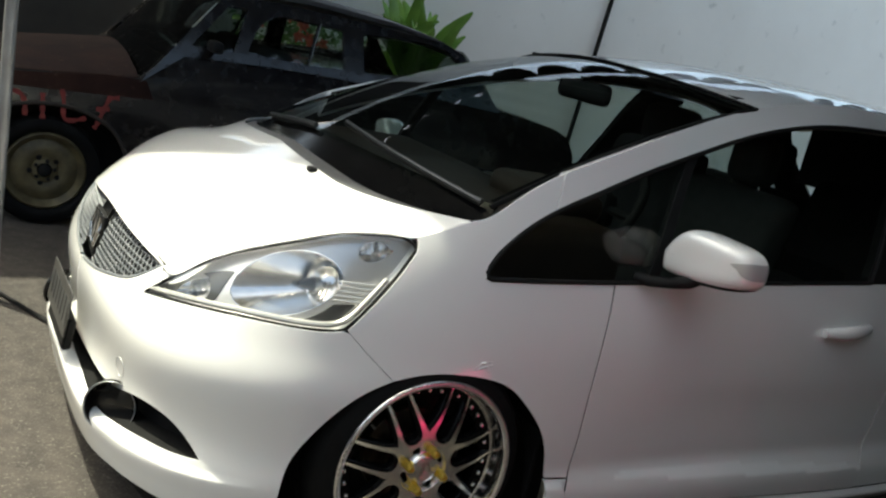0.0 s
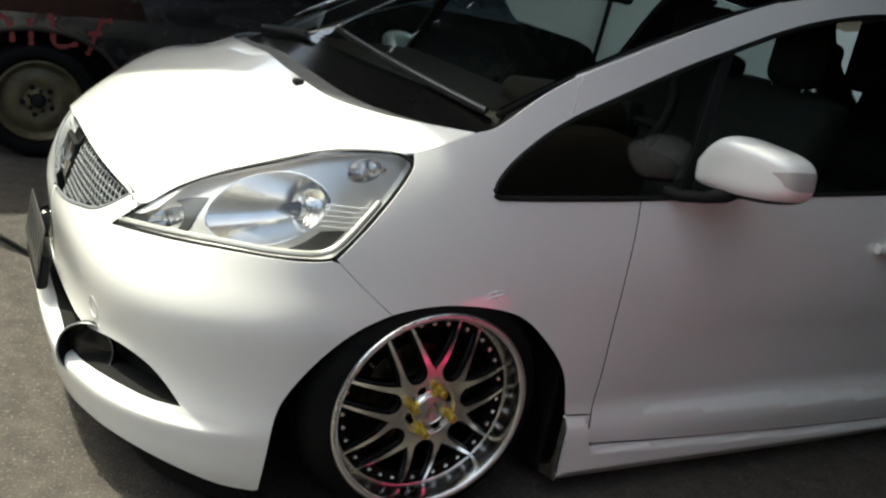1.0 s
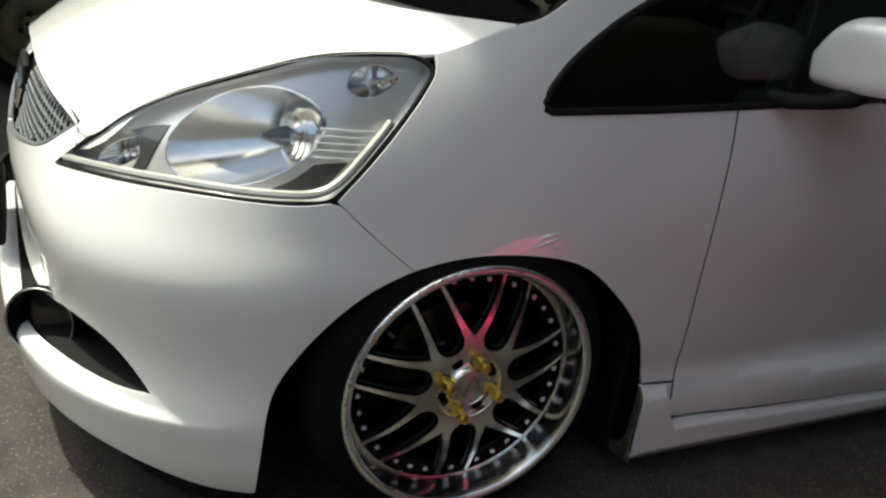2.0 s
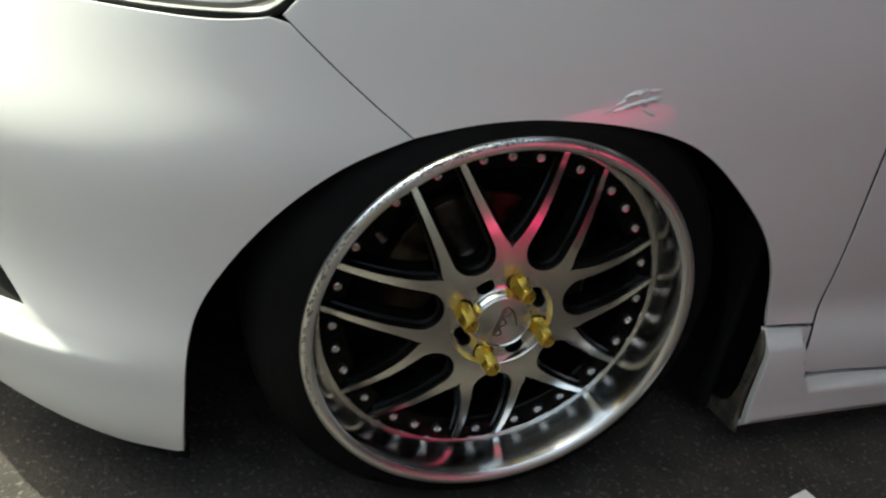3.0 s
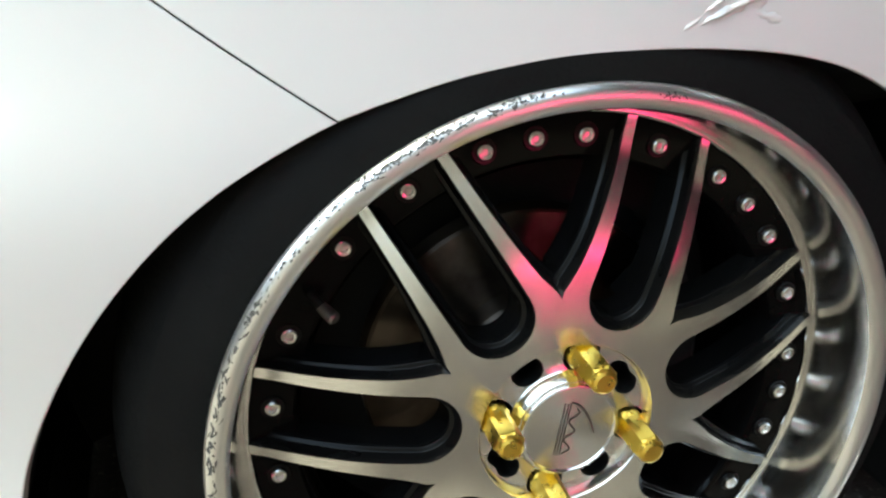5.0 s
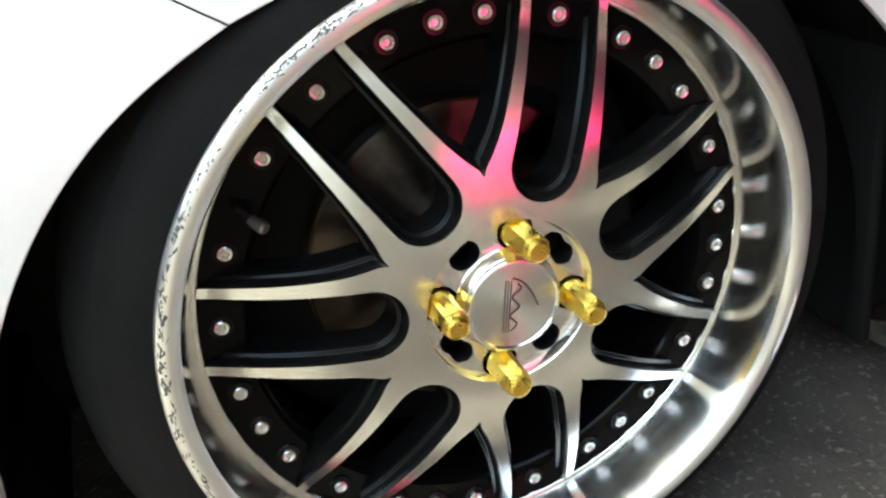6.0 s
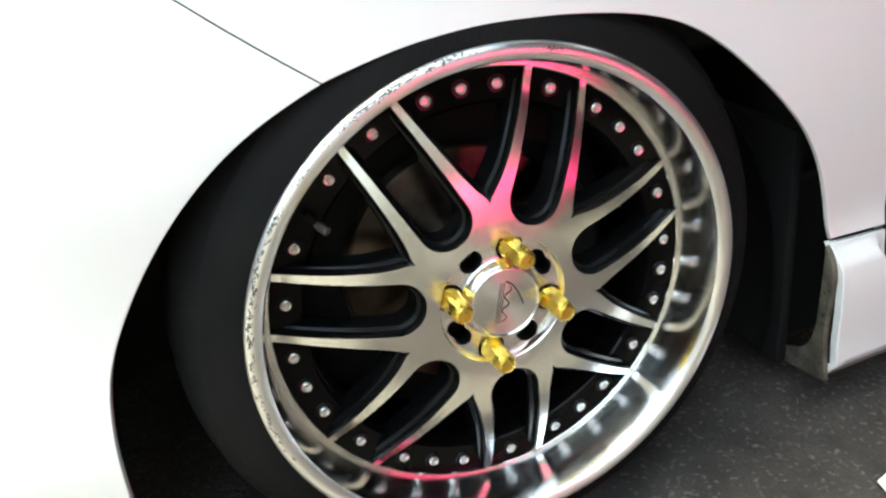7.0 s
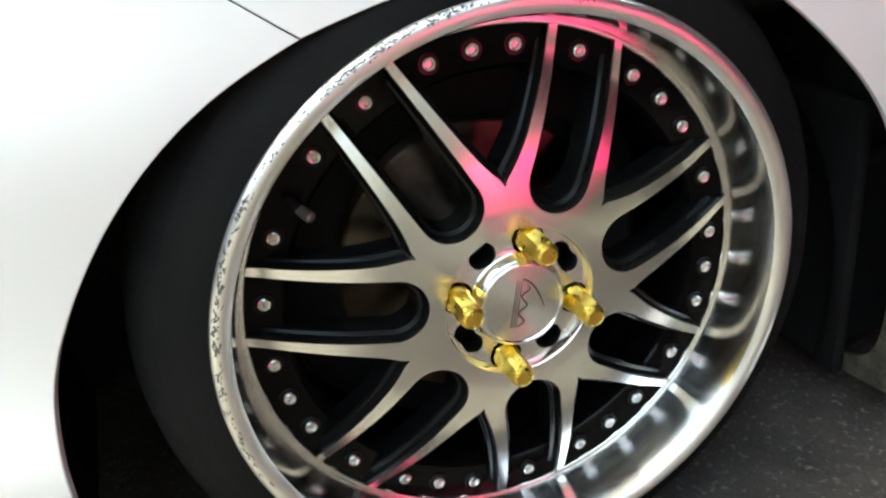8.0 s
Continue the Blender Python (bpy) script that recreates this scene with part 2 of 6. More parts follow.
# how far the skin stands inside the plan outline, by height: nose, corner, front of the arch, axle, door, tail
LEVELS = [0.10, 0.14, 0.20, 0.245, 0.285, 0.44, 0.488, 0.56, 0.65, 0.74, 0.82, 0.90, 1.05, 1.2, 1.40]
STATIONS = [0.0, 0.42, 0.66, 1.0, 1.37, 1.95, 3.6]
INSET = [
    [0.05, 0.03, 0.018, 0.010, 0.012, 0.002, 0.002, 0.024, 0.055, 0.18, 0.32, 0.45, 0.60, 0.70, 0.80],
    [0.05, 0.03, 0.014, 0.008, 0.019, 0.011, 0.009, 0.029, 0.08, 0.20, 0.34, 0.45, 0.60, 0.70, 0.80],
    [0.04, 0.02, 0.008, 0.004, 0.017, 0.010, 0.009, 0.032, 0.075, 0.15, 0.25, 0.35, 0.50, 0.60, 0.80],
    [0.018, 0.01, 0.004, 0.002, 0.006, 0.002, 0.003, 0.022, 0.045, 0.08, 0.13, 0.20, 0.32, 0.42, 0.55],
    [0.014, 0.01, 0.006, 0.005, 0.003, 0.000, 0.003, 0.01, 0.022, 0.04, 0.06, 0.085, 0.14, 0.20, 0.29],
    [0.006, 0.004, 0.008, 0.02, 0.019, 0.010, 0.007, 0.006, 0.012, 0.025, 0.040, 0.055, 0.10, 0.15, 0.26],
    [0.006, 0.004, 0.008, 0.02, 0.019, 0.010, 0.007, 0.006, 0.012, 0.025, 0.040, 0.055, 0.10, 0.15, 0.26],
]
_level = [spline(LEVELS, row) for row in INSET]
_card = [spline(STATIONS, np.eye(len(STATIONS))[k]) for k in range(len(STATIONS))]


def skin(s, z, out=0.0):
    """The place on the car's near skin at run s along the outline and height z."""
    s, z = np.asarray(s, float), np.asarray(z, float)
    sc = np.clip(s, 0, STATIONS[-1])
    ins = sum(c(sc) * f(np.clip(z, LEVELS[0], LEVELS[-1])) for c, f in zip(_card, _level)) - out
    p = plan_at(s)
    d = plan_at(s + 1e-3) - plan_at(s - 1e-3)
    d /= np.linalg.norm(d, axis=-1, keepdims=True)
    return np.stack([p[..., 0] - d[..., 1] * ins, p[..., 1] + d[..., 0] * ins, z], -1)


# the far side mirrors the near side; the car leans a little to its far side
LEAN_AXIS = Vector((0, math.cos(radians(1.8)), -math.sin(radians(1.8))))
LEAN_AT = Vector((0, CENTRE, 0.30))
MIRROR = Matrix.Translation(LEAN_AT) @ Matrix(np.eye(3) - 2 * np.outer(LEAN_AXIS, LEAN_AXIS)).to_4x4() @ Matrix.Translation(-LEAN_AT)
_mir = np.array(MIRROR)


def flip(p):
    """Places on the far side that answer to places on the near side."""
    return np.asarray(p) @ _mir[:3, :3].T + _mir[:3, 3]


def flip_bm(bm):
    bmesh.ops.transform(bm, matrix=MIRROR, verts=bm.verts)
    return bm


# ---- builders ----
def thing(name, label, category, m=None, group="", kind=""):
    ob = new(name)
    if m is not None:
        ob.matrix_world = m
    return tagged(ob, label, category, group, kind)


def mesh_part(name, verts, faces, mat, parent=None, label="", smooth=True, normals=None):
    me = bpy.data.meshes.new(name)
    me.from_pydata([tuple(v) for v in verts], [], [tuple(f) for f in faces])
    me.materials.append(mat)
    if smooth:
        me.polygons.foreach_set("use_smooth", [True] * len(me.polygons))
    me.update()
    if normals is not None:
        me.normals_split_custom_set_from_vertices([tuple(n) for n in normals])
    ob = new(name, me)
    if parent is not None:
        ob.parent = parent
    return tagged(ob, label)


def part(name, bm, mat, parent=None, label="", sharp=40):
    me = bpy.data.meshes.new(name)
    bmesh.ops.recalc_face_normals(bm, faces=bm.faces)
    for e in bm.edges:
        e.smooth = len(e.link_faces) == 2 and e.calc_face_angle(0) < radians(sharp)
    for f in bm.faces:
        f.smooth = True
    bm.to_mesh(me)
    bm.free()
    me.materials.append(mat)
    ob = new(name, me)
    if parent is not None:
        ob.parent = parent
    return tagged(ob, label)


def outline(*runs, step=0.012):
    """A closed outline from runs of points; each run is a smooth line, and runs meet in corners."""
    pts = []
    for run in runs:
        run = np.array(run, float)
        d = np.r_[0, np.cumsum(np.hypot(*np.diff(run, axis=0).T))]
        n = max(1, int(d[-1] / step))
        t = np.linspace(0, d[-1], n + 1)[:-1]
        pts.append(spline(d, run)(t) if len(run) > 2 else run[0] + (run[1] - run[0]) * (t / d[-1])[:, None])
    return np.concatenate(pts)


def inside(loop, p):
    x, y = p[:, 0], p[:, 1]
    a, b = loop, np.roll(loop, -1, axis=0)
    r = np.zeros(len(p), bool)
    for (x0, y0), (x1, y1) in zip(a, b):
        if y0 != y1:
            r ^= ((y0 > y) != (y1 > y)) & (x < (x1 - x0) * (y - y0) / (y1 - y0) + x0)
    return r


def clear_of(loop, p, d):
    a, b = loop, np.roll(loop, -1, axis=0)
    ab = b - a
    t = np.clip(((p[:, None] - a) * ab).sum(-1) / np.maximum((ab ** 2).sum(-1), 1e-12), 0, 1)
    return np.hypot(*np.moveaxis(p[:, None] - a - t[..., None] * ab, -1, 0)).min(1) > d


def shrink(loop, d):
    """The outline moved inwards by d."""
    e = np.roll(loop, -1, axis=0) - np.roll(loop, 1, axis=0)
    n = np.stack([-e[:, 1], e[:, 0]], -1) / np.maximum(np.hypot(*e.T)[:, None], 1e-9)
    area = (loop[:, 0] * np.roll(loop[:, 1], -1) - loop[:, 1] * np.roll(loop[:, 0], -1)).sum()
    return loop + n * d * np.sign(area)


def fill(loop, holes, step):
    """Triangles that fill an outline less its holes, on an even grid."""
    from mathutils.geometry import delaunay_2d_cdt
    lo, hi = loop.min(0), loop.max(0)
    gx, gy = np.meshgrid(np.arange(lo[0], hi[0], step), np.arange(lo[1], hi[1], step * 0.87))
    gx = gx + (np.arange(gx.shape[0]) % 2)[:, None] * step / 2
    g = np.stack([gx.ravel(), gy.ravel()], -1)
    g = g[inside(loop, g)]
    for l in (loop, *holes):
        g = g[clear_of(l, g, step * 0.45)] if len(g) else g
    for l in holes:
        g = g[~inside(l, g)]
    pts, edges, n = [], [], 0
    for l in (loop, *holes):
        pts.append(l)
        edges += [(n + i, n + (i + 1) % len(l)) for i in range(len(l))]
        n += len(l)
    v = np.concatenate(pts + [g])
    out = delaunay_2d_cdt([Vector(p) for p in v], edges, [], 0, 1e-7)
    v2 = np.array([tuple(p) for p in out[0]])
    tris = np.array([f for f in out[2] if len(f) == 3])
    c = v2[tris].mean(1)
    ok = inside(loop, c)
    for l in holes:
        ok &= ~inside(l, c)
    tris = tris[ok]
    a, b, c = v2[tris[:, 0]], v2[tris[:, 1]], v2[tris[:, 2]]
    flip = ((b - a)[:, 0] * (c - a)[:, 1] - (b - a)[:, 1] * (c - a)[:, 0]) < 0
    tris[flip] = tris[flip][:, ::-1]
    return v2, tris


def panel(name, loop, fn, mat, parent, label="", step=0.03, depth=0.014, holes=(), gap=0.002, mirror=False, turned=False):
    """A sheet on the surface fn(a, b) within an outline, with rolled edges that turn inwards by depth."""
    loop = shrink(loop, gap)
    v, tris = fill(loop, holes, step)
    e = 1e-4

    def place(p):
        q = fn(p[:, 0], p[:, 1])
        return flip(q) if mirror else q

    def normal(p):
        n = np.cross(place(p + [e, 0]) - place(p - [e, 0]), place(p + [0, e]) - place(p - [0, e]))
        n /= np.maximum(np.linalg.norm(n, axis=1, keepdims=True), 1e-12)
        return n if not (mirror ^ turned) else -n
    q, nn = place(v), normal(v)
    faces = tris if not (mirror ^ turned) else tris[:, ::-1]
    verts, norms, faces = [q], [nn], [tuple(f) for f in faces]
    base = len(q)
    if depth:
        edge_count = {}
        for f in faces:
            for i in range(3):
                edge_count[(f[i], f[(i + 1) % 3])] = 1
        rim = [k for k in edge_count if (k[1], k[0]) not in edge_count]
        ids = sorted({i for k in rim for i in k})
        at = {i: j for j, i in enumerate(ids)}
        outw = np.zeros((len(ids), 3))
        for i, j in rim:
            t = np.cross(q[j] - q[i], nn[i])
            t /= max(np.linalg.norm(t), 1e-12)
            outw[at[i]] += t
            outw[at[j]] += t
        outw /= np.maximum(np.linalg.norm(outw, axis=1, keepdims=True), 1e-12)
        p0, n0 = q[ids], nn[ids]
        rings = [(p0, n0), (p0 + outw * 0.0008 - n0 * 0.0005, (outw + n0) * 0.7), (p0 + outw * 0.0012 - n0 * 0.0016, outw), (p0 + outw * 0.0012 - n0 * depth, outw)]
        for p, n in rings[1:]:
            verts.append(p)
            norms.append(n)
        for r in range(3):
            a = (lambda i: i) if r == 0 else (lambda i, r=r: base + (r - 1) * len(ids) + at[i])
            b = lambda i, r=r: base + r * len(ids) + at[i]
            faces += [(j, i, bi, bj) for i, j, bi, bj in ((a(i), a(j), b(i), b(j)) for i, j in rim)]
    norms = np.concatenate(norms)
    norms /= np.maximum(np.linalg.norm(norms, axis=1, keepdims=True), 1e-12)
    return mesh_part(name, np.concatenate(verts), faces, mat, parent, label, True, norms)


def loft(name, fn, nu, nv, mat, parent, label="", thick=0.0, flip=False):
    """A sheet fn(u, v) over the unit square, with a second skin below it where it has thickness."""
    u, v = np.meshgrid(np.linspace(0, 1, nu), np.linspace(0, 1, nv), indexing="ij")
    u, v = u.ravel(), v.ravel()
    p = fn(u, v)
    e = 1e-4
    n = np.cross(fn(u + e, v) - fn(u - e, v), fn(u, v + e) - fn(u, v - e))
    n /= np.maximum(np.linalg.norm(n, axis=1, keepdims=True), 1e-12)
    if flip:
        n = -n
    quads = [(i * nv + j, (i + 1) * nv + j, (i + 1) * nv + j + 1, i * nv + j + 1) for i in range(nu - 1) for j in range(nv - 1)]
    if flip:
        quads = [q[::-1] for q in quads]
    verts, norms, faces = p, n, list(quads)
    if thick:
        k = len(p)
        verts, norms = np.concatenate([p, p - n * thick]), np.concatenate([n, -n])
        faces += [tuple(i + k for i in q[::-1]) for q in quads]
        edge = [(i * nv, (i + 1) * nv) for i in range(nu - 1)] + [((i + 1) * nv + nv - 1, i * nv + nv - 1) for i in range(nu - 1)]
        edge += [(j + 1, j) for j in range(nv - 1)] + [((nu - 1) * nv + j, (nu - 1) * nv + j + 1) for j in range(nv - 1)]
        if flip:
            edge = [x[::-1] for x in edge]
        faces += [(b, a, a + k, b + k) for a, b in edge]
    return mesh_part(name, verts, faces, mat, parent, label, True, norms)


def lathe(profile, turns=96, start=0.0, sweep=2 * math.pi):
    """A bmesh turned about the local y axis from (radius, y) pairs."""
    bm = bmesh.new()
    full = abs(sweep - 2 * math.pi) < 1e-6
    n = turns if full else turns + 1
    rings = []
    for k in range(n):
        a = start + sweep * k / turns
        rings.append([bm.verts.new((r * math.sin(a), y, r * math.cos(a))) for r, y in profile])
    for k in range(turns):
        a, b = rings[k], rings[(k + 1) % n]
        for i in range(len(profile) - 1):
            if profile[i][0] < 1e-6 and profile[i + 1][0] < 1e-6:
                continue
            bm.faces.new((a[i], b[i], b[i + 1], a[i + 1]))
    bmesh.ops.remove_doubles(bm, verts=bm.verts, dist=1e-6)
    return bm


def tube(points, radius, sides=10, closed=False):
    """A bmesh pipe along points; radius may be one number or one for each point."""
    bm = bmesh.new()
    pts = [Vector(p) for p in points]
    rad = radius if isinstance(radius, (list, tuple, np.ndarray)) else [radius] * len(pts)
    rings, up = [], Vector((0.03, 0.05, 1)).normalized()
    for i, p in enumerate(pts):
        if closed:
            d = pts[(i + 1) % len(pts)] - pts[i - 1]
        else:
            d = pts[min(i + 1, len(pts) - 1)] - pts[max(i - 1, 0)]
        d.normalize()
        s = d.cross(up)
        if s.length < 0.1:
            s = d.cross(Vector((1, 0, 0)))
        s.normalize()
        t = s.cross(d)
        rings.append([bm.verts.new(p + (s * math.cos(2 * math.pi * k / sides) + t * math.sin(2 * math.pi * k / sides)) * rad[i]) for k in range(sides)])
    for i in range(len(pts) if closed else len(pts) - 1):
        a, b = rings[i], rings[(i + 1) % len(pts)]
        for k in range(sides):
            bm.faces.new((a[k], a[(k + 1) % sides], b[(k + 1) % sides], b[k]))
    if not closed:
        bm.faces.new(rings[0][::-1])
        bm.faces.new(rings[-1])
    return bm


def block(lo, hi, bevel=0.0, segs=2, warp=None):
    bm = bmesh.new()
    lo, hi = Vector(lo), Vector(hi)
    bmesh.ops.create_cube(bm, size=1.0, matrix=Matrix.Translation((lo + hi) / 2) @ Matrix.Diagonal((*(hi - lo), 1)))
    if bevel:
        bmesh.ops.bevel(bm, geom=bm.edges[:], offset=bevel, segments=segs, affect="EDGES", profile=0.5)
    if warp:
        for v in bm.verts:
            v.co = warp(v.co)
    return bm


def merge(*bms):
    out = bmesh.new()
    for b in bms:
        me = bpy.data.meshes.new("joined")
        b.to_mesh(me)
        b.free()
        out.from_mesh(me)
        bpy.data.meshes.remove(me)
    return out


def prism(loop, y0, y1, bevel=0.0):
    """A bmesh slab with an (x, z) outline between y0 and y1."""
    bm = bmesh.new()
    a = [bm.verts.new((x, y0, z)) for x, z in loop]
    b = [bm.verts.new((x, y1, z)) for x, z in loop]
    fa, fb = bm.faces.new(a), bm.faces.new(b[::-1])
    n = len(loop)
    for i in range(n):
        bm.faces.new((a[i], b[i], b[(i + 1) % n], a[(i + 1) % n]))
    if bevel:
        bmesh.ops.bevel(bm, geom=[e for f in (fa, fb) for e in f.edges], offset=bevel, segments=2, affect="EDGES", profile=0.5)
    return bm




# ---- the yard: ground, back wall, awning, and unseen walls that shape the light ----
def build_ground():
    bm = bmesh.new()
    near, far = 8.0, 900.0
    n = 64
    grid = {}
    for i in range(n + 1):
        for j in range(n + 1):
            x, y = -near + 2 * near * i / n, -near + 2 * near * j / n
            z = 0.006 * noise.noise((x * 0.7, y * 0.7, 0)) + 0.003 * noise.noise((x * 2.3, y * 2.3, 5)) - 0.004
            if max(abs(x), abs(y)) > near - 0.3:
                z = -0.004
            grid[i, j] = bm.verts.new((x, y, z))
    for i in range(n):
        for j in range(n):
            bm.faces.new((grid[i, j], grid[i + 1, j], grid[i + 1, j + 1], grid[i, j + 1]))
    out = [bm.verts.new((sx * far, sy * far, -0.004)) for sx, sy in ((-1, -1), (1, -1), (1, 1), (-1, 1))]
    inn = [[grid[i, 0] for i in range(n + 1)], [grid[n, j] for j in range(n + 1)], [grid[n - i, n] for i in range(n + 1)], [grid[0, n - j] for j in range(n + 1)]]
    for k in range(4):
        for i in range(n):
            if i < n // 2:
                bm.faces.new((inn[k][i], out[k], inn[k][i + 1]))
            else:
                bm.faces.new((inn[k][i], out[(k + 1) % 4], inn[k][i + 1]))
        bm.faces.new((inn[k][n // 2], out[k], out[(k + 1) % 4]))
    ob = part("ground", bm, ASPHALT)
    return tagged(ob, "worn grey-brown asphalt yard with pale grit", "ground", kind="structure")


build_ground()


def build_wall(name, lo, hi, label, mat=PLASTER):
    ob = part(name, block(lo, hi, 0.01, 1), mat)
    return tagged(ob, label, "wall", kind="structure")


build_wall("wall_back", (0.45, 5.2, -0.02), (14.0, 5.45, 3.0), "tall white plastered yard wall with faint stains")
# unseen wall, added to cut the light on the car's near side
build_wall("wall_side_added", (-6.0, -5.2, -0.02), (9.0, -5.0, 3.2), "unseen grey wall added across the yard to cut side light", material("dark grey render", (0.13, 0.127, 0.122), 0.85, tone=(0.095, 0.092, 0.088), scale=2, bump=0.2, bump_scale=40))
# unseen wall, added to block low sky ahead of the car
build_wall("wall_front_added", (-6.2, -5.2, -0.02), (-6.0, 5.8, 3.2), "unseen grey wall added ahead of the car to block low sky", material("mid grey render", (0.20, 0.195, 0.185), 0.85, tone=(0.145, 0.14, 0.13), scale=2, bump=0.2, bump_scale=40))
_boards = material("dark wall panel", (0.03, 0.028, 0.026), 0.8, tone=(0.05, 0.045, 0.04), scale=5)
# unseen panel, added so that the windscreen reflects something dark here
build_wall("wall_dark_panel", (0.46, 5.16, 1.72), (1.86, 5.197, 2.66), "unseen dark panel added high on the wall to darken the windscreen reflection", _boards)
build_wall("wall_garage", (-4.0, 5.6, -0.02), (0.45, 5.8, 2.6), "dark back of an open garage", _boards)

# unseen dark walls, added to keep light off the doors and nearby ground
_dark = material("dark light-blocking boards", (0.035, 0.032, 0.030), 0.8, tone=(0.055, 0.05, 0.045), scale=4, bump=0.3, bump_scale=30)
build_wall("wall_near_added", (-0.55, -2.75, -0.02), (6.9, -2.6, 2.9), "unseen dark wall added to shade the near side of the car", _dark)
build_wall("wall_end_added", (6.9, -2.75, -0.02), (7.05, 2.2, 2.9), "unseen dark end wall added to close off light behind the car", _dark)


def corrugated(root, edge, y0, y1, x_end, z0, pitch=0.19):
    """One corrugated sheet from a front edge x = edge(y) back to x_end; the ridges run across the yard."""
    deep = 0.030
    m = int((x_end - edge(y0)) / pitch) * 8
    ys = np.linspace(y0, y1, 9)
    verts, faces = [], []
    for top in (0, 1):
        for y in ys:
            for i in range(m + 1):
                a = edge(y)
                t = i / m
                x = a + (x_end - a) * t
                verts.append((x, y, z0 + 0.04 * (x - a) + deep * math.sin(2 * math.pi * i / 8) + top * 0.004))
    n, k = m + 1, (m + 1) * len(ys)
    for j in range(len(ys) - 1):
        for i in range(m):
            a = j * n + i
            faces += [(a, a + n, a + n + 1, a + 1), (k + a, k + a + 1, k + a + n + 1, k + a + n)]
    for i in range(m):
        b = (len(ys) - 1) * n + i
        faces += [(i, i + 1, k + i + 1, k + i), (b, k + b, k + b + 1, b + 1)]
    for j in range(len(ys) - 1):
        a, b = j * n, j * n + m
        faces += [(a, k + a, k + a + n, a + n), (b, b + n, k + b + n, k + b)]
    mesh_part("sheet", verts, faces, SHEET, root)


def scalloped_valance(root, x0, x1, y, z0, pitch=0.40, drop=0.34):
    """A dark canvas valance with a row of round lobes, hung along an edge of the awning."""
    m = int((x1 - x0) / pitch) * 12
    verts, faces = [], []
    for side in (0, 1):
        for i in range(m + 1):
            x = x0 + (x1 - x0) * i / m
            low = z0 - 0.07 - drop * math.sqrt(abs(math.sin(math.pi * i / 12)))
            verts += [(x, y + 0.004 * side, z0), (x, y + 0.004 * side, low)]
    k = 2 * (m + 1)
    for i in range(m):
        a = 2 * i
        faces += [(a, a + 1, a + 3, a + 2), (k + a, k + a + 2, k + a + 3, k + a + 1), (a + 1, k + a + 1, k + a + 3, a + 3), (a, a + 2, k + a + 2, k + a)]
    mesh_part("valance", verts, faces, SHEET, root, "dark scalloped canvas valance", False)


def build_awning():
    """Corrugated sheets over the cabin and over the old car; the front edge runs slantwise over the white car. Unseen
    sheets are added for shade.
    """
    root = thing("awning", "weathered corrugated awning sheets on steel posts over the cars, some added unseen for shade", "awning", kind="structure")
    dx, dy = SUN_DIR.x / SUN_DIR.z, SUN_DIR.y / SUN_DIR.z
    corrugated(root, lambda y: max(-1.40, 1.9 * dx + min(0.04 - 0.45 * (y - 1.9 * dy), -0.03 - 0.25 * (y - 1.9 * dy))), 1.9 * dy - 0.10, 2.95, 2.3, 2.75)
    corrugated(root, lambda y: 2.22, 1.9 * dy - 0.10, 2.96, 6.8, 2.84)
    # unseen higher roof, added to shade the near side of the yard; two short sheets leave a gap for the sun
    high = 5.2
    corrugated(root, lambda y: -0.30 + high * dx, -0.80 + high * dy, -0.06 + (high - 0.85) * dy, 6.8, high)
    corrugated(root, lambda y: -0.30 + high * dx, -1.26 + high * dy, -0.76 + high * dy, 0.04 + (high - 0.25) * dx, high - 0.06)
    corrugated(root, lambda y: 0.86 + (high - 0.25) * dx, -1.26 + high * dy, -0.76 + high * dy, 6.8, high - 0.06)
    corrugated(root, lambda y: -0.30 + high * dx, -2.40 + high * dy, -1.22 + high * dy, 6.8, high - 0.12)
    # unseen low sheet, added to darken the door and the ground below it
    corrugated(root, lambda y: 0.80, -3.1, 1.9 * dy - 0.14, 6.8, 2.36)
    scalloped_valance(root, 0.95, 6.55, 2.955, 2.72)
    # unseen sheet, added to keep the old car in shade
    corrugated(root, lambda y: -3.2, 2.97, 5.0, 1.75, 2.70)
    for x, y, top in ((2.2, -3.0, 2.42), (6.5, -3.0, 2.85), (6.6, 1.7, 5.3), (-2.9, 3.9, 2.72), (5.0, -0.6, 5.3), (6.7, 0.9, 5.4)):
        part("post", tube([(x, y, 0), (x, y, top)], 0.035, 12), POSTMAT, root)


build_awning()


# ---- the alloy wheel: fourteen spokes in pairs, riveted rim, deep polished lip ----
FOLD = 7
SLOT_HALF = 0.0250


def face_y(x, z):
    r = np.hypot(x, z)
    # nearly straight spokes whose last part bends down to the step ring
    return -0.036 + 0.012 * np.clip((r - 0.075) / 0.125, 0, 1) ** 1.2 + 0.0195 * np.clip((r - 0.115) / 0.089, 0, 1) ** 1.8


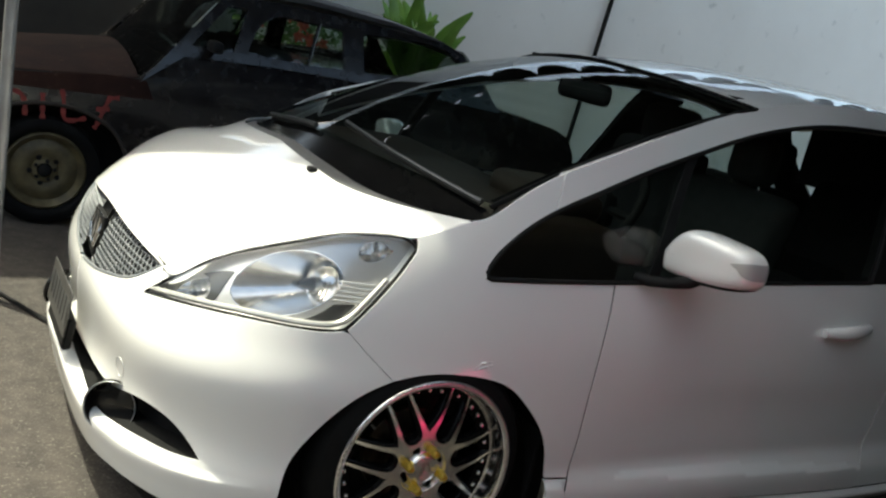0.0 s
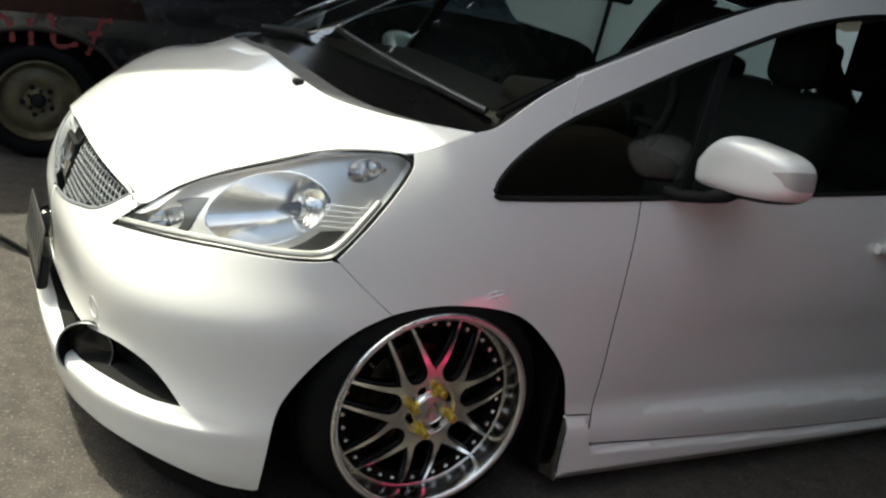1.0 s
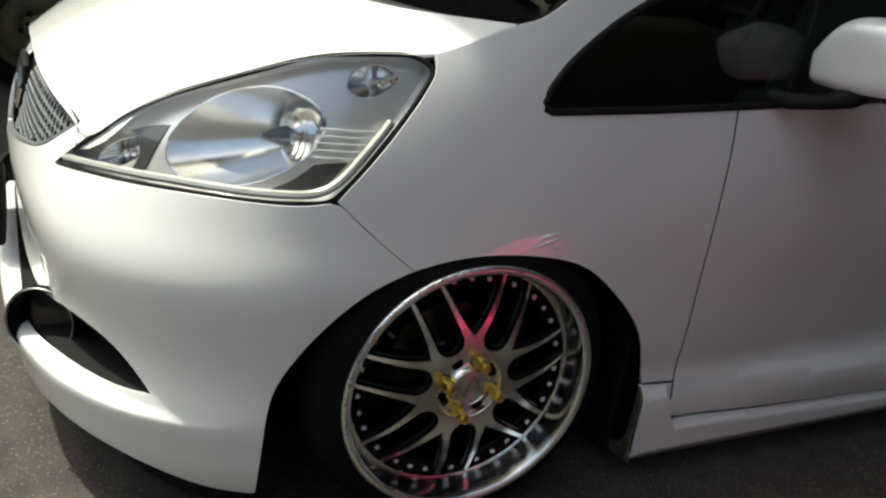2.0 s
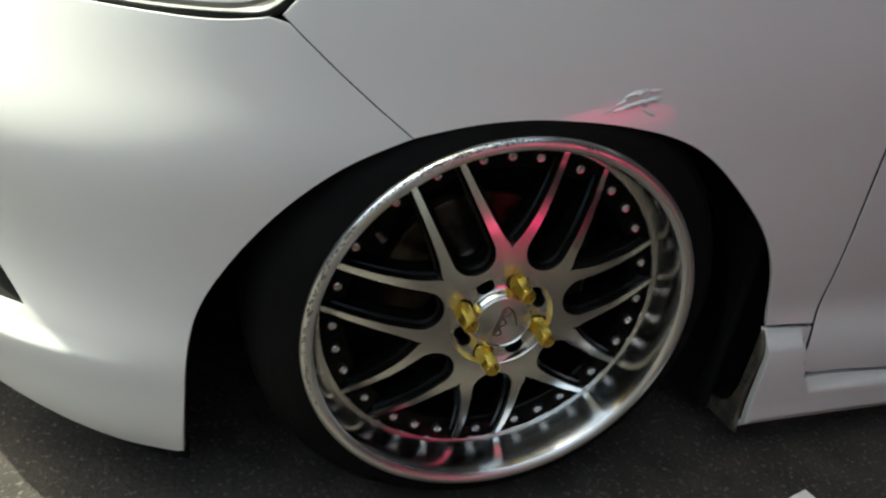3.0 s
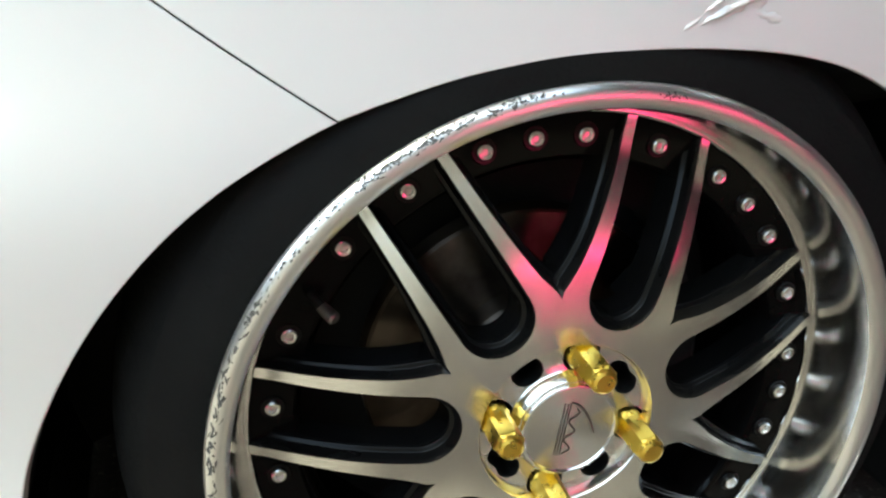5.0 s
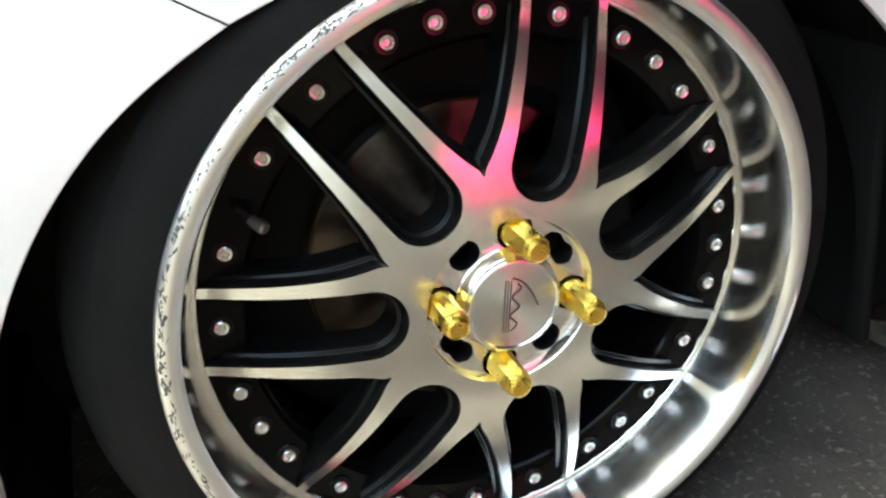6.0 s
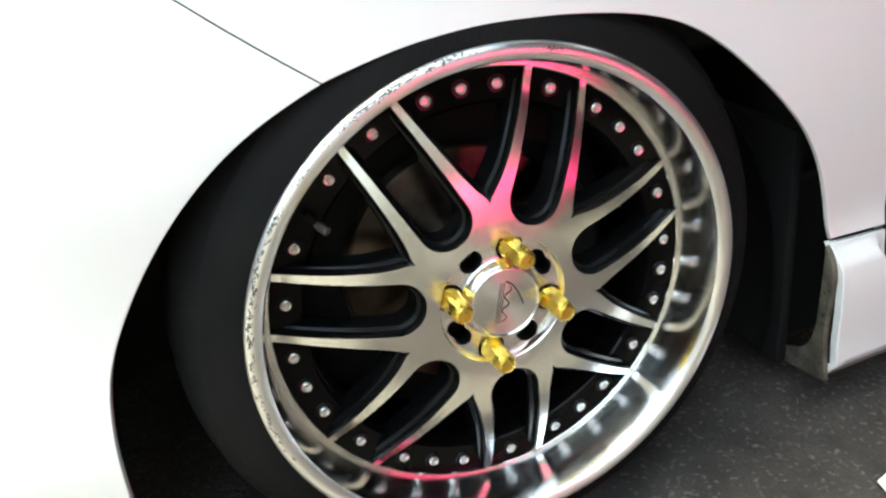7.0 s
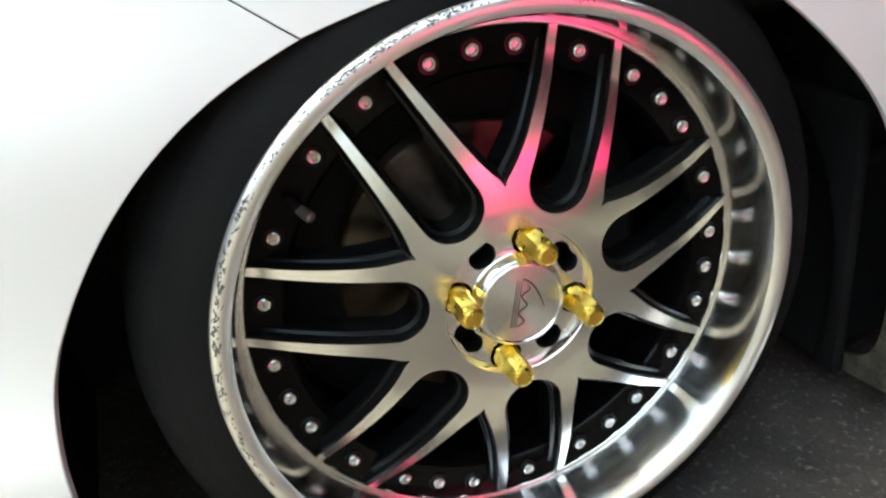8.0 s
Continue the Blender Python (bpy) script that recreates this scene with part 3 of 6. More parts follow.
def spoke_outline(inset=0.0):
    """The outline of hub and spokes as one loop in the wheel's plane; inset widens the openings' black lining."""
    pts = []
    h = SLOT_HALF - inset
    for k in range(FOLD):
        a = 2 * math.pi * k / FOLD
        ca, sa = math.cos(a), math.sin(a)
        loc = []
        # lateral, radial; from one spoke's outer side, round the slot, to the other spoke's outer side, and into the fork
        side = [(0.0316, 0.2030), (0.0326, 0.172), (0.0340, 0.146), (0.0362, 0.118), (0.0392, 0.100), (0.0424, 0.0882)]
        side = [(l + inset * 0.8, r + inset * 1.2 * (1 if r < 0.12 else 0)) for l, r in side]
        fine = spline(range(len(side)), np.array(side))(np.linspace(0, len(side) - 1, 16))
        loc += [(-l, r) for l, r in fine[::-1][1:]]
        rr = [0.2042 - (0.2042 - 0.0985) * i / 10 for i in range(11)]
        loc += [(-h, r) for r in rr]
        loc += [(-h * math.cos(t), 0.0985 - h * math.sin(t)) for t in np.linspace(0, math.pi, 17)[1:-1]]
        loc += [(h, r) for r in rr[::-1]]
        loc += [tuple(p) for p in fine[:-1]]
        fork = (2 * math.pi / FOLD) / 2
        vr = 0.0950 + inset * 1.6
        loc.append((vr * math.sin(fork), vr * math.cos(fork)))
        pts += [(l * ca + r * sa, -l * sa + r * ca) for l, r in loc]
    return np.array(pts)


def circle(r, n, cx=0.0, cy=0.0):
    return np.array([(cx + r * math.sin(2 * math.pi * i / n), cy + r * math.cos(2 * math.pi * i / n)) for i in range(n)])


def polar(deg, r):
    return r * math.sin(radians(deg)), r * math.cos(radians(deg))


NUT_ANGLES = [-8.0 + 90 * k for k in range(4)]
HOLE_ANGLES = [36.5 + 90 * k for k in range(4)]


WELL = material("turned hub well", (0.86, 0.84, 0.80), 0.22, 0.9, tone=(0.76, 0.74, 0.70), scale=40, rough_var=0.06)
VALVECAP = material("dull grey valve cap", (0.30, 0.29, 0.28), 0.35, 0.9, tone=(0.18, 0.17, 0.16), scale=200)
SCUFF = material("kerb scuff", (0.09, 0.088, 0.085), 0.8)


def build_scuffs(root):
    """Kerb marks: ragged dark gouges in clusters along the outer half of the lip."""
    r = random.Random(11)
    verts, faces = [], []
    lip_r, lip_y = [0.2215, 0.2250, 0.2290, 0.2325, 0.2338], [-0.0540, -0.0554, -0.0556, -0.0538, -0.0500]

    def flake(a, rad, long, wide, tilt):
        n, k = 9, len(verts)
        for i in range(n):
            t = 2 * math.pi * i / n
            q = r.uniform(0.45, 1.25)
            du, dv = long * math.cos(t) * q, wide * math.sin(t) * q
            du, dv = du * math.cos(tilt) - dv * math.sin(tilt), du * math.sin(tilt) + dv * math.cos(tilt)
            ang, rr = radians(a) + du / rad, min(0.2334, max(0.2218, rad + dv))
            verts.append((rr * math.sin(ang), float(np.interp(rr, lip_r, lip_y)) - 0.0003, rr * math.cos(ang)))
        faces.append(tuple(range(k, k + n)))
    # middle angle, spread, count, middle radius, length
    clusters = [(-33, 3.0, 46, 0.2318, 0.0016), (-44, 3.5, 60, 0.2312, 0.0020), (-53, 2.5, 50, 0.2308, 0.0022), (-67, 5, 34, 0.2312, 0.0016),
                (-78, 3, 26, 0.2310, 0.0024), (-90, 4, 26, 0.2306, 0.0030), (-103, 6, 40, 0.2296, 0.0034), (-118, 7, 36, 0.2290, 0.0036), (-9.6, 0.9, 26, 0.2285, 0.0010)]
    for mid, spread, count, rad, long in clusters:
        for _ in range(count):
            flake(r.gauss(mid, spread), r.gauss(rad, 0.0011), long * r.uniform(0.3, 1.2), r.uniform(0.00025, 0.0009), r.gauss(0, 0.35))
    for _ in range(60):
        flake(r.uniform(-125, 10), r.uniform(0.2280, 0.2330), r.uniform(0.0003, 0.0009), r.uniform(0.0001, 0.0003), r.gauss(0, 0.4))
    tagged(mesh_part("kerb_scuff", verts, faces, SCUFF, root, "dark kerb scuffs", False), kind="stuff")


def build_wheel(name, m, label, group):
    root = thing(name, label, "wheel", m, group)
    # rolled lip and barrel
    lip = [(0.2265, -0.0440), (0.2322, -0.0462), (0.2338, -0.0500), (0.2325, -0.0538), (0.2290, -0.0556), (0.2250, -0.0554), (0.2215, -0.0540), (0.2188, -0.0505),
           (0.2166, -0.0445), (0.2148, -0.0365), (0.2136, -0.0260), (0.2124, -0.0140), (0.2108, -0.0050), (0.2092, -0.0022)]
    part("lip", lathe(lip[:8], 160), LIP, root, "satin lip with kerb scuffs", 60)
    part("lip_well", lathe(lip[7:], 160), LIPWELL, root, "deep polished inner lip", 60)
    build_scuffs(root)
    step = [(0.2092, -0.0022), (0.2078, -0.0034), (0.2058, -0.0036), (0.2046, -0.0024), (0.2040, 0.0030), (0.2035, 0.0090)]
    part("step_ring", lathe(step, 160), CHROME, root, "thin bright step ring", 60)
    barrel = [(0.2265, -0.0440), (0.2220, -0.0380), (0.2200, 0.0100), (0.1950, 0.0400), (0.1900, 0.1200), (0.2150, 0.1450), (0.2150, 0.1400), (0.1860, 0.1180), (0.1880, 0.0380), (0.1950, 0.0160), (0.2035, 0.0090)]
    part("barrel", lathe(barrel, 96), GLOSSBLACK, root, "black inner barrel", 60)
    flange = [(0.2040, -0.0010), (0.1765, 0.0016), (0.1720, 0.0065), (0.1700, 0.0300), (0.1760, 0.0340), (0.2035, 0.0340)]
    part("rivet_flange", lathe(flange, 128), FLANGE, root, "gloss black riveted flange", 40)
    # spokes: machined face, black lining of the openings
    loop = spoke_outline()
    holes = [circle(0.0615, 64)]
    v, tris = fill(loop, holes, 0.006)
    y = face_y(v[:, 0], v[:, 1])
    verts = np.stack([v[:, 0], y, v[:, 1]], -1)
    e = 1e-4
    g = np.stack([(face_y(v[:, 0] + e, v[:, 1]) - y) / e, -np.ones(len(v)), (face_y(v[:, 0], v[:, 1] + e) - y) / e], -1)
    g /= np.linalg.norm(g, axis=1, keepdims=True)
    face = mesh_part("spoke_face", verts, tris, ALLOY, root, "machined silver spoke face", True, g)
    rings = [(0.0, 0.0, 0.0), (0.0005, 0.0010, 0), (0.0022, 0.0040, 0), (0.0027, 0.0080, 0), (0.0034, 0.0092, 0), (0.0052, 0.0094, 0), (0.0058, 0.0104, 0), (0.0060, 0.0140, 0), (0.0060, 0.0340, 0)]
    n = len(loop)
    wv, wf = [], []
    for inset, back, _ in rings:
        l = spoke_outline(inset)
        yy = face_y(loop[:, 0], loop[:, 1]) + back
        wv.append(np.stack([l[:, 0], yy, l[:, 1]], -1))
    for r in range(len(rings) - 1):
        for i in range(n):
            j = (i + 1) % n
            wf.append((r * n + i, r * n + j, (r + 1) * n + j, (r + 1) * n + i))
    lining = mesh_part("spoke_lining", np.concatenate(wv), wf, LINING, root, "gloss black lining of the spoke openings")
    # hub well, holes, cap
    well = [(0.0615, -0.0360), (0.0611, -0.0356), (0.0603, -0.0338), (0.0597, -0.0300), (0.0594, -0.0282), (0.0592, -0.0275)]
    part("well_bevel", lathe(well, 96), WELL, root, "", 60)
    part("cap_seat", lathe([(0.0385, -0.0275), (0.0372, -0.0285), (0.0362, -0.0370), (0.0350, -0.0378), (0.0, -0.0378)], 80), CHROME, root, "", 50)
    cuts = [circle(0.0132, 26, *polar(a, 0.0495)) for a in NUT_ANGLES]
    for a in HOLE_ANGLES:
        cx, cz = polar(a, 0.0488)
        twin = HOLE_ANGLES.index(a) % 2 == 0
        t = circle(1.0, 28)
        t = t * [0.0150, 0.0098] * (1 - 0.30 * np.exp(-(t[:, :1] / 0.35) ** 2) * [0, 1]) if twin else t * [0.0112, 0.0104]
        ra = radians(a)
        cuts.append(np.stack([cx + t[:, 0] * math.cos(ra) + t[:, 1] * math.sin(ra), cz - t[:, 0] * math.sin(ra) + t[:, 1] * math.cos(ra)], -1))
    v, tris = fill(circle(0.0592, 80), [circle(0.0385, 64)] + cuts, 0.004)
    mesh_part("hub_well", np.stack([v[:, 0], -0.0275 + 0 * v[:, 0], v[:, 1]], -1), tris, WELL, root, "polished hub well with bolt holes", False)
    for c in cuts:
        k = len(c)
        vv = np.concatenate([np.stack([c[:, 0], -0.0275 + 0 * c[:, 0], c[:, 1]], -1), np.stack([c[:, 0], -0.004 + 0 * c[:, 0], c[:, 1]], -1)])
        mesh_part("bolt_hole", vv, [(i, (i + 1) % k, k + (i + 1) % k, k + i) for i in range(k)] + [tuple(range(2 * k - 1, k - 1, -1))], BLACK, root, "dark bolt hole")
    cap = [(0.0350, -0.0370), (0.0350, -0.0398), (0.0338, -0.0412), (0.0322, -0.0412), (0.0312, -0.0400), (0.0, -0.0400)]
    cap_ob = part("centre_cap", lathe(cap, 80), CAP, root, "brushed centre cap with a script emblem", 50)
    build_cap_mark(cap_ob)
    # lug nuts in their holes
    for a in NUT_ANGLES:
        x, z = polar(a, 0.0500)
        bm = bmesh.new()
        hexr = 0.0100
        prev = None
        for r, y0, hexed in ((0.0, -0.0650, 0), (0.0062, -0.0650, 0), (0.0080, -0.0638, 0), (0.0086, -0.0618, 0), (0.0082, -0.0606, 0), (0.0092, -0.0596, 1), (0.0100, -0.0580, 1), (0.0100, -0.0330, 1), (0.0108, -0.0310, 0), (0.0108, -0.0160, 0)):
            ring = []
            for k in range(24):
                t = 2 * math.pi * k / 24
                rr = r
                if hexed:
                    q = (t % (math.pi / 3)) - math.pi / 6
                    rr = r * math.cos(math.pi / 6) / math.cos(q) * 1.06
                ring.append(bm.verts.new((rr * math.sin(t), y0, rr * math.cos(t))))
            if prev:
                for k in range(24):
                    bm.faces.new((prev[k], prev[(k + 1) % 24], ring[(k + 1) % 24], ring[k]))
            prev = ring
        bmesh.ops.remove_doubles(bm, verts=bm.verts, dist=1e-6)
        bmesh.ops.translate(bm, vec=(x, 0, z), verts=bm.verts)
        part("lug_nut", bm, GOLD, root, "long gold lug nut", 25)
    # rivets: one in each slot, three in each fork; the valve takes one place
    rivet = lathe([(0.0, -0.0020), (0.0010, -0.0020), (0.0012, -0.0012), (0.0020, -0.0012), (0.0024, -0.0026), (0.0030, -0.0034), (0.0042, -0.0036), (0.0050, -0.0030), (0.0055, -0.0014), (0.0056, 0.0012)], 6 * 3)
    washer = lathe([(0.0052, -0.0008), (0.0078, -0.0009), (0.0083, -0.0003), (0.0084, 0.0080)], 20)
    first, ring0 = None, None
    for k in range(FOLD):
        s = 360 / FOLD * k
        for j, a in enumerate((s, s + 180 / FOLD - 9.98, s + 180 / FOLD, s + 180 / FOLD + 9.98)):
            if k == 5 and j == 2:
                continue
            x, z = polar(a, 0.190)
            if first is None:
                first = part("rivet", rivet, STEEL, root, "bright rim rivet", 30)
                ring0 = part("rivet_boss", washer, GLOSSBLACK, root, "", 30)
                first.location = ring0.location = (x, 0, z)
            else:
                for src in (first, ring0):
                    ob = src.copy()
                    scene.collection.objects.link(ob)
                    ob.location = (x, 0, z)
                    ob.rotation_euler = (0, radians(37 * (4 * k + j)), 0)
    x, z = polar(-77.5, 0.191)
    x2, z2 = polar(-78.5, 0.181)
    valve = part("valve", tube([(x, 0.004, z), (x * 0.998, -0.005, z * 0.998), (x2, -0.010, z2)], [0.0042, 0.0036, 0.0030], 12), RUBBER, root, "short tyre valve with a dull metal cap")
    part("valve_cap", tube([(x2 * 1.006, -0.0085, z2 * 1.006), (x2 * 0.992, -0.0125, z2 * 0.992), (x2 * 0.966, -0.0185, z2 * 0.966), (x2 * 0.962, -0.0195, z2 * 0.962)], [0.0036, 0.0042, 0.0042, 0.0030], 10), VALVECAP, valve, "dull grey metal cap")
    tyre = [(0.2240, -0.0440), (0.2300, -0.0455), (0.2350, -0.0450), (0.2420, -0.0436), (0.2530, -0.0392), (0.2640, -0.0318), (0.2660, -0.0314), (0.2680, -0.0288), (0.2760, -0.0200), (0.2830, -0.0060), (0.2866, 0.0110),
            (0.2875, 0.0400), (0.2840, 0.0420), (0.2840, 0.0480), (0.2878, 0.0500), (0.2880, 0.0850), (0.2840, 0.0870), (0.2840, 0.0930), (0.2876, 0.0950), (0.2860, 0.1250), (0.2780, 0.1480), (0.2500, 0.1620), (0.2200, 0.1500)]
    part("tyre", lathe(tyre, 128), RUBBER, root, "stretched low-profile black tyre", 70)
    # brake behind the spokes
    disc = [(0.055, 0.050), (0.120, 0.050), (0.122, 0.052), (0.122, 0.070), (0.060, 0.070)]
    part("brake_disc", lathe(disc, 96), DISC, root, "dull grey-brown brake disc", 30)
    part("disc_bell", lathe([(0.0, 0.028), (0.052, 0.028), (0.060, 0.034), (0.062, 0.050)], 48), DISC, root)
    cal = lathe([(0.085, 0.030), (0.128, 0.028), (0.138, 0.040), (0.138, 0.085), (0.085, 0.085)], 16, radians(20), radians(62))
    part("caliper", cal, BLACK, root, "dark brake caliper", 30)
    part("backing_plate", lathe([(0.0, 0.095), (0.170, 0.095), (0.178, 0.100)], 48), BLACK, root)
    return root


def build_cap_mark(parent):
    """The emblem on the cap as plain strokes: bars and a long flourish."""
    def strip(pts, width):
        bm = bmesh.new()
        prev = None
        for i, (x, z) in enumerate(pts):
            d = Vector(pts[min(i + 1, len(pts) - 1)]) - Vector(pts[max(i - 1, 0)])
            d = d.normalized() if d.length else Vector((1, 0))
            w = width * (0.35 + 0.65 * math.sin(math.pi * (0.12 + 0.8 * i / max(1, len(pts) - 1))))
            ring = [bm.verts.new((x - d.y * w * s, -0.0404, z + d.x * w * s)) for s in (-1, 1)]
            if prev:
                bm.faces.new((prev[0], prev[1], ring[1], ring[0]))
            prev = ring
        return bm
    turn = radians(-8)

    def put(pts):
        return [(x * math.cos(turn) + z * math.sin(turn), -x * math.sin(turn) + z * math.cos(turn)) for x, z in pts]
    dark = material("dark etched emblem", (0.10, 0.08, 0.075), 0.4, 0.4)
    for dx in (-0.0085, -0.0065, -0.0045):
        part("emblem_bar", strip(put([(dx + 0.002 * t, 0.020 - 0.040 * t) for t in np.linspace(0, 1, 6)]), 0.0004), dark, parent)
    wave = [(0.0005 + 0.0028 * math.sin(5.2 * math.pi * t), 0.017 - 0.036 * t) for t in np.linspace(0, 1, 40)]
    part("emblem_script", strip(put(wave), 0.0007), dark, parent)
    part("emblem_flourish", strip(put([(-0.004 + 0.022 * t, 0.021 - 0.002 * t - 0.020 * t * t) for t in np.linspace(0, 1, 14)]), 0.0009), dark, parent)


# the wheel stands a little turned and leans in at the top
WHEEL_TURN = Matrix(((0.91242, 0.03484, 0.40776), (-0.04810, 0.99859, 0.02231), (-0.40641, -0.03997, 0.91282)))
HUB = Vector((0.0, 0.0, 0.29))
front_wheel = build_wheel("front_wheel", Matrix.Translation(HUB) @ WHEEL_TURN.to_4x4(), "multi-spoke alloy wheel with deep polished lip and gold nuts", "wheels of the white car")
copy_thing(front_wheel, Matrix.Translation((2.50, 0.01, 0.29)) @ Matrix.Rotation(radians(21), 4, "Y"))
copy_thing(front_wheel, Matrix.Translation((0.0, 2 * CENTRE, 0.29)) @ Matrix.Rotation(radians(180), 4, "Z") @ Matrix.Rotation(radians(50), 4, "Y"))
copy_thing(front_wheel, Matrix.Translation((2.50, 2 * CENTRE - 0.01, 0.29)) @ Matrix.Rotation(radians(180), 4, "Z"))


# ---- the white hatchback ----
car = thing("white_hatchback", "lowered pearl white hatchback with sporty bumper and tinted side windows", "car")
BOTH = (("near", False), ("far", True))

ARCH = [(0.966, 0.106), (0.974, 0.225), (0.985, 0.307), (1.013, 0.366), (1.054, 0.4245), (1.126, 0.488), (1.195, 0.5190)]
ARCH_REAR = [(1.195, 0.5190), (1.258, 0.5325), (1.354, 0.537), (1.435, 0.5285), (1.514, 0.506), (1.601, 0.441), (1.677, 0.353), (1.722, 0.232)]
LAMP_LOW = [(0.484, 0.574), (0.590, 0.591), (0.690, 0.603), (0.830, 0.615), (0.954, 0.618), (1.030, 0.621), (1.055, 0.625), (1.066, 0.631)]
LAMP_BACK = [(1.066, 0.631), (1.077, 0.641), (1.131, 0.700), (1.181, 0.762), (1.210, 0.803)]
LAMP_TOP = [(1.210, 0.803), (1.216, 0.819), (1.205, 0.829), (1.158, 0.835), (1.063, 0.825), (0.936, 0.796), (0.795, 0.755), (0.654, 0.702), (0.560, 0.639), (0.484, 0.574)]
HOOD_EDGE = [(0.490, 0.640), (0.557, 0.6385), (0.600, 0.670), (0.654, 0.7035), (0.795, 0.7565), (0.936, 0.7975), (1.063, 0.8265), (1.158, 0.8375), (1.218, 0.8435), (1.301, 0.874), (1.356, 0.898)]
SEAM = [(1.803, 0.783), (1.801, 0.700), (1.795, 0.600), (1.797, 0.440), (1.804, 0.310), (1.806, 0.225), (1.804, 0.172)]
BELT = [(1.407, 0.768), (1.600, 0.775), (1.803, 0.783), (2.40, 0.812), (2.959, 0.840)]
WIN_TOP = [(1.402, 0.782), (1.412, 0.802), (1.470, 0.866), (1.543, 0.921), (1.691, 0.994), (1.885, 1.073), (2.062, 1.135), (2.226, 1.190), (2.425, 1.243), (2.615, 1.279), (2.959, 1.312)]
RAIL_TOP = [(1.425, 0.927), (1.597, 1.042), (1.879, 1.151), (2.324, 1.291), (2.659, 1.352), (3.020, 1.372)]
VENT = [(0.783, 0.275), (0.745, 0.302), (0.690, 0.330), (0.625, 0.341), (0.530, 0.333), (0.400, 0.304), (0.250, 0.298), (S0, 0.296)]
VENT_LOW = [(S0, 0.256), (0.260, 0.254), (0.420, 0.252), (0.520, 0.256), (0.640, 0.266), (0.720, 0.269), (0.783, 0.275)]
GRILLE_LINE = [(0.490, 0.640), (0.480, 0.632), (0.420, 0.590), (0.395, 0.578), (0.300, 0.551), (0.150, 0.519), (S0, 0.503)]
BUMPER_SEAM = [(1.195, 0.5190), (1.1325, 0.5695), (1.067, 0.627)]


def bumper_fn(s, z):
    """The skin with a ledge: below the vents a lip stands proud, most of all across the nose."""
    s, z = np.asarray(s), np.asarray(z)
    run = 0.018 / (1 + np.exp((s - 0.50) / 0.045)) + 0.022 * np.clip((0.93 - s) / 0.35, 0, 1)
    lip = 1 / (1 + np.exp((z - 0.249) / 0.0022))
    return skin(s, z, run * lip)


def door_fn(s, z):
    """The skin with a sharp ledge along the foot of the door."""
    s, z = np.asarray(s), np.asarray(z)
    low = np.interp(s, [1.90, 2.2, 2.7, 3.1], [0.220, 0.206, 0.192, 0.178])
    high = np.interp(s, [1.90, 2.02, 2.2, 2.45, 2.7, 3.1], [0.2205, 0.227, 0.232, 0.229, 0.216, 0.195])
    k = np.clip((high - z) / np.maximum(high - low, 1e-3), 0, 1)
    back = 1 - 0.7 * np.clip((low - z) / 0.09, 0, 1)
    return skin(s, z, 0.62 * (high - low) * k * back)


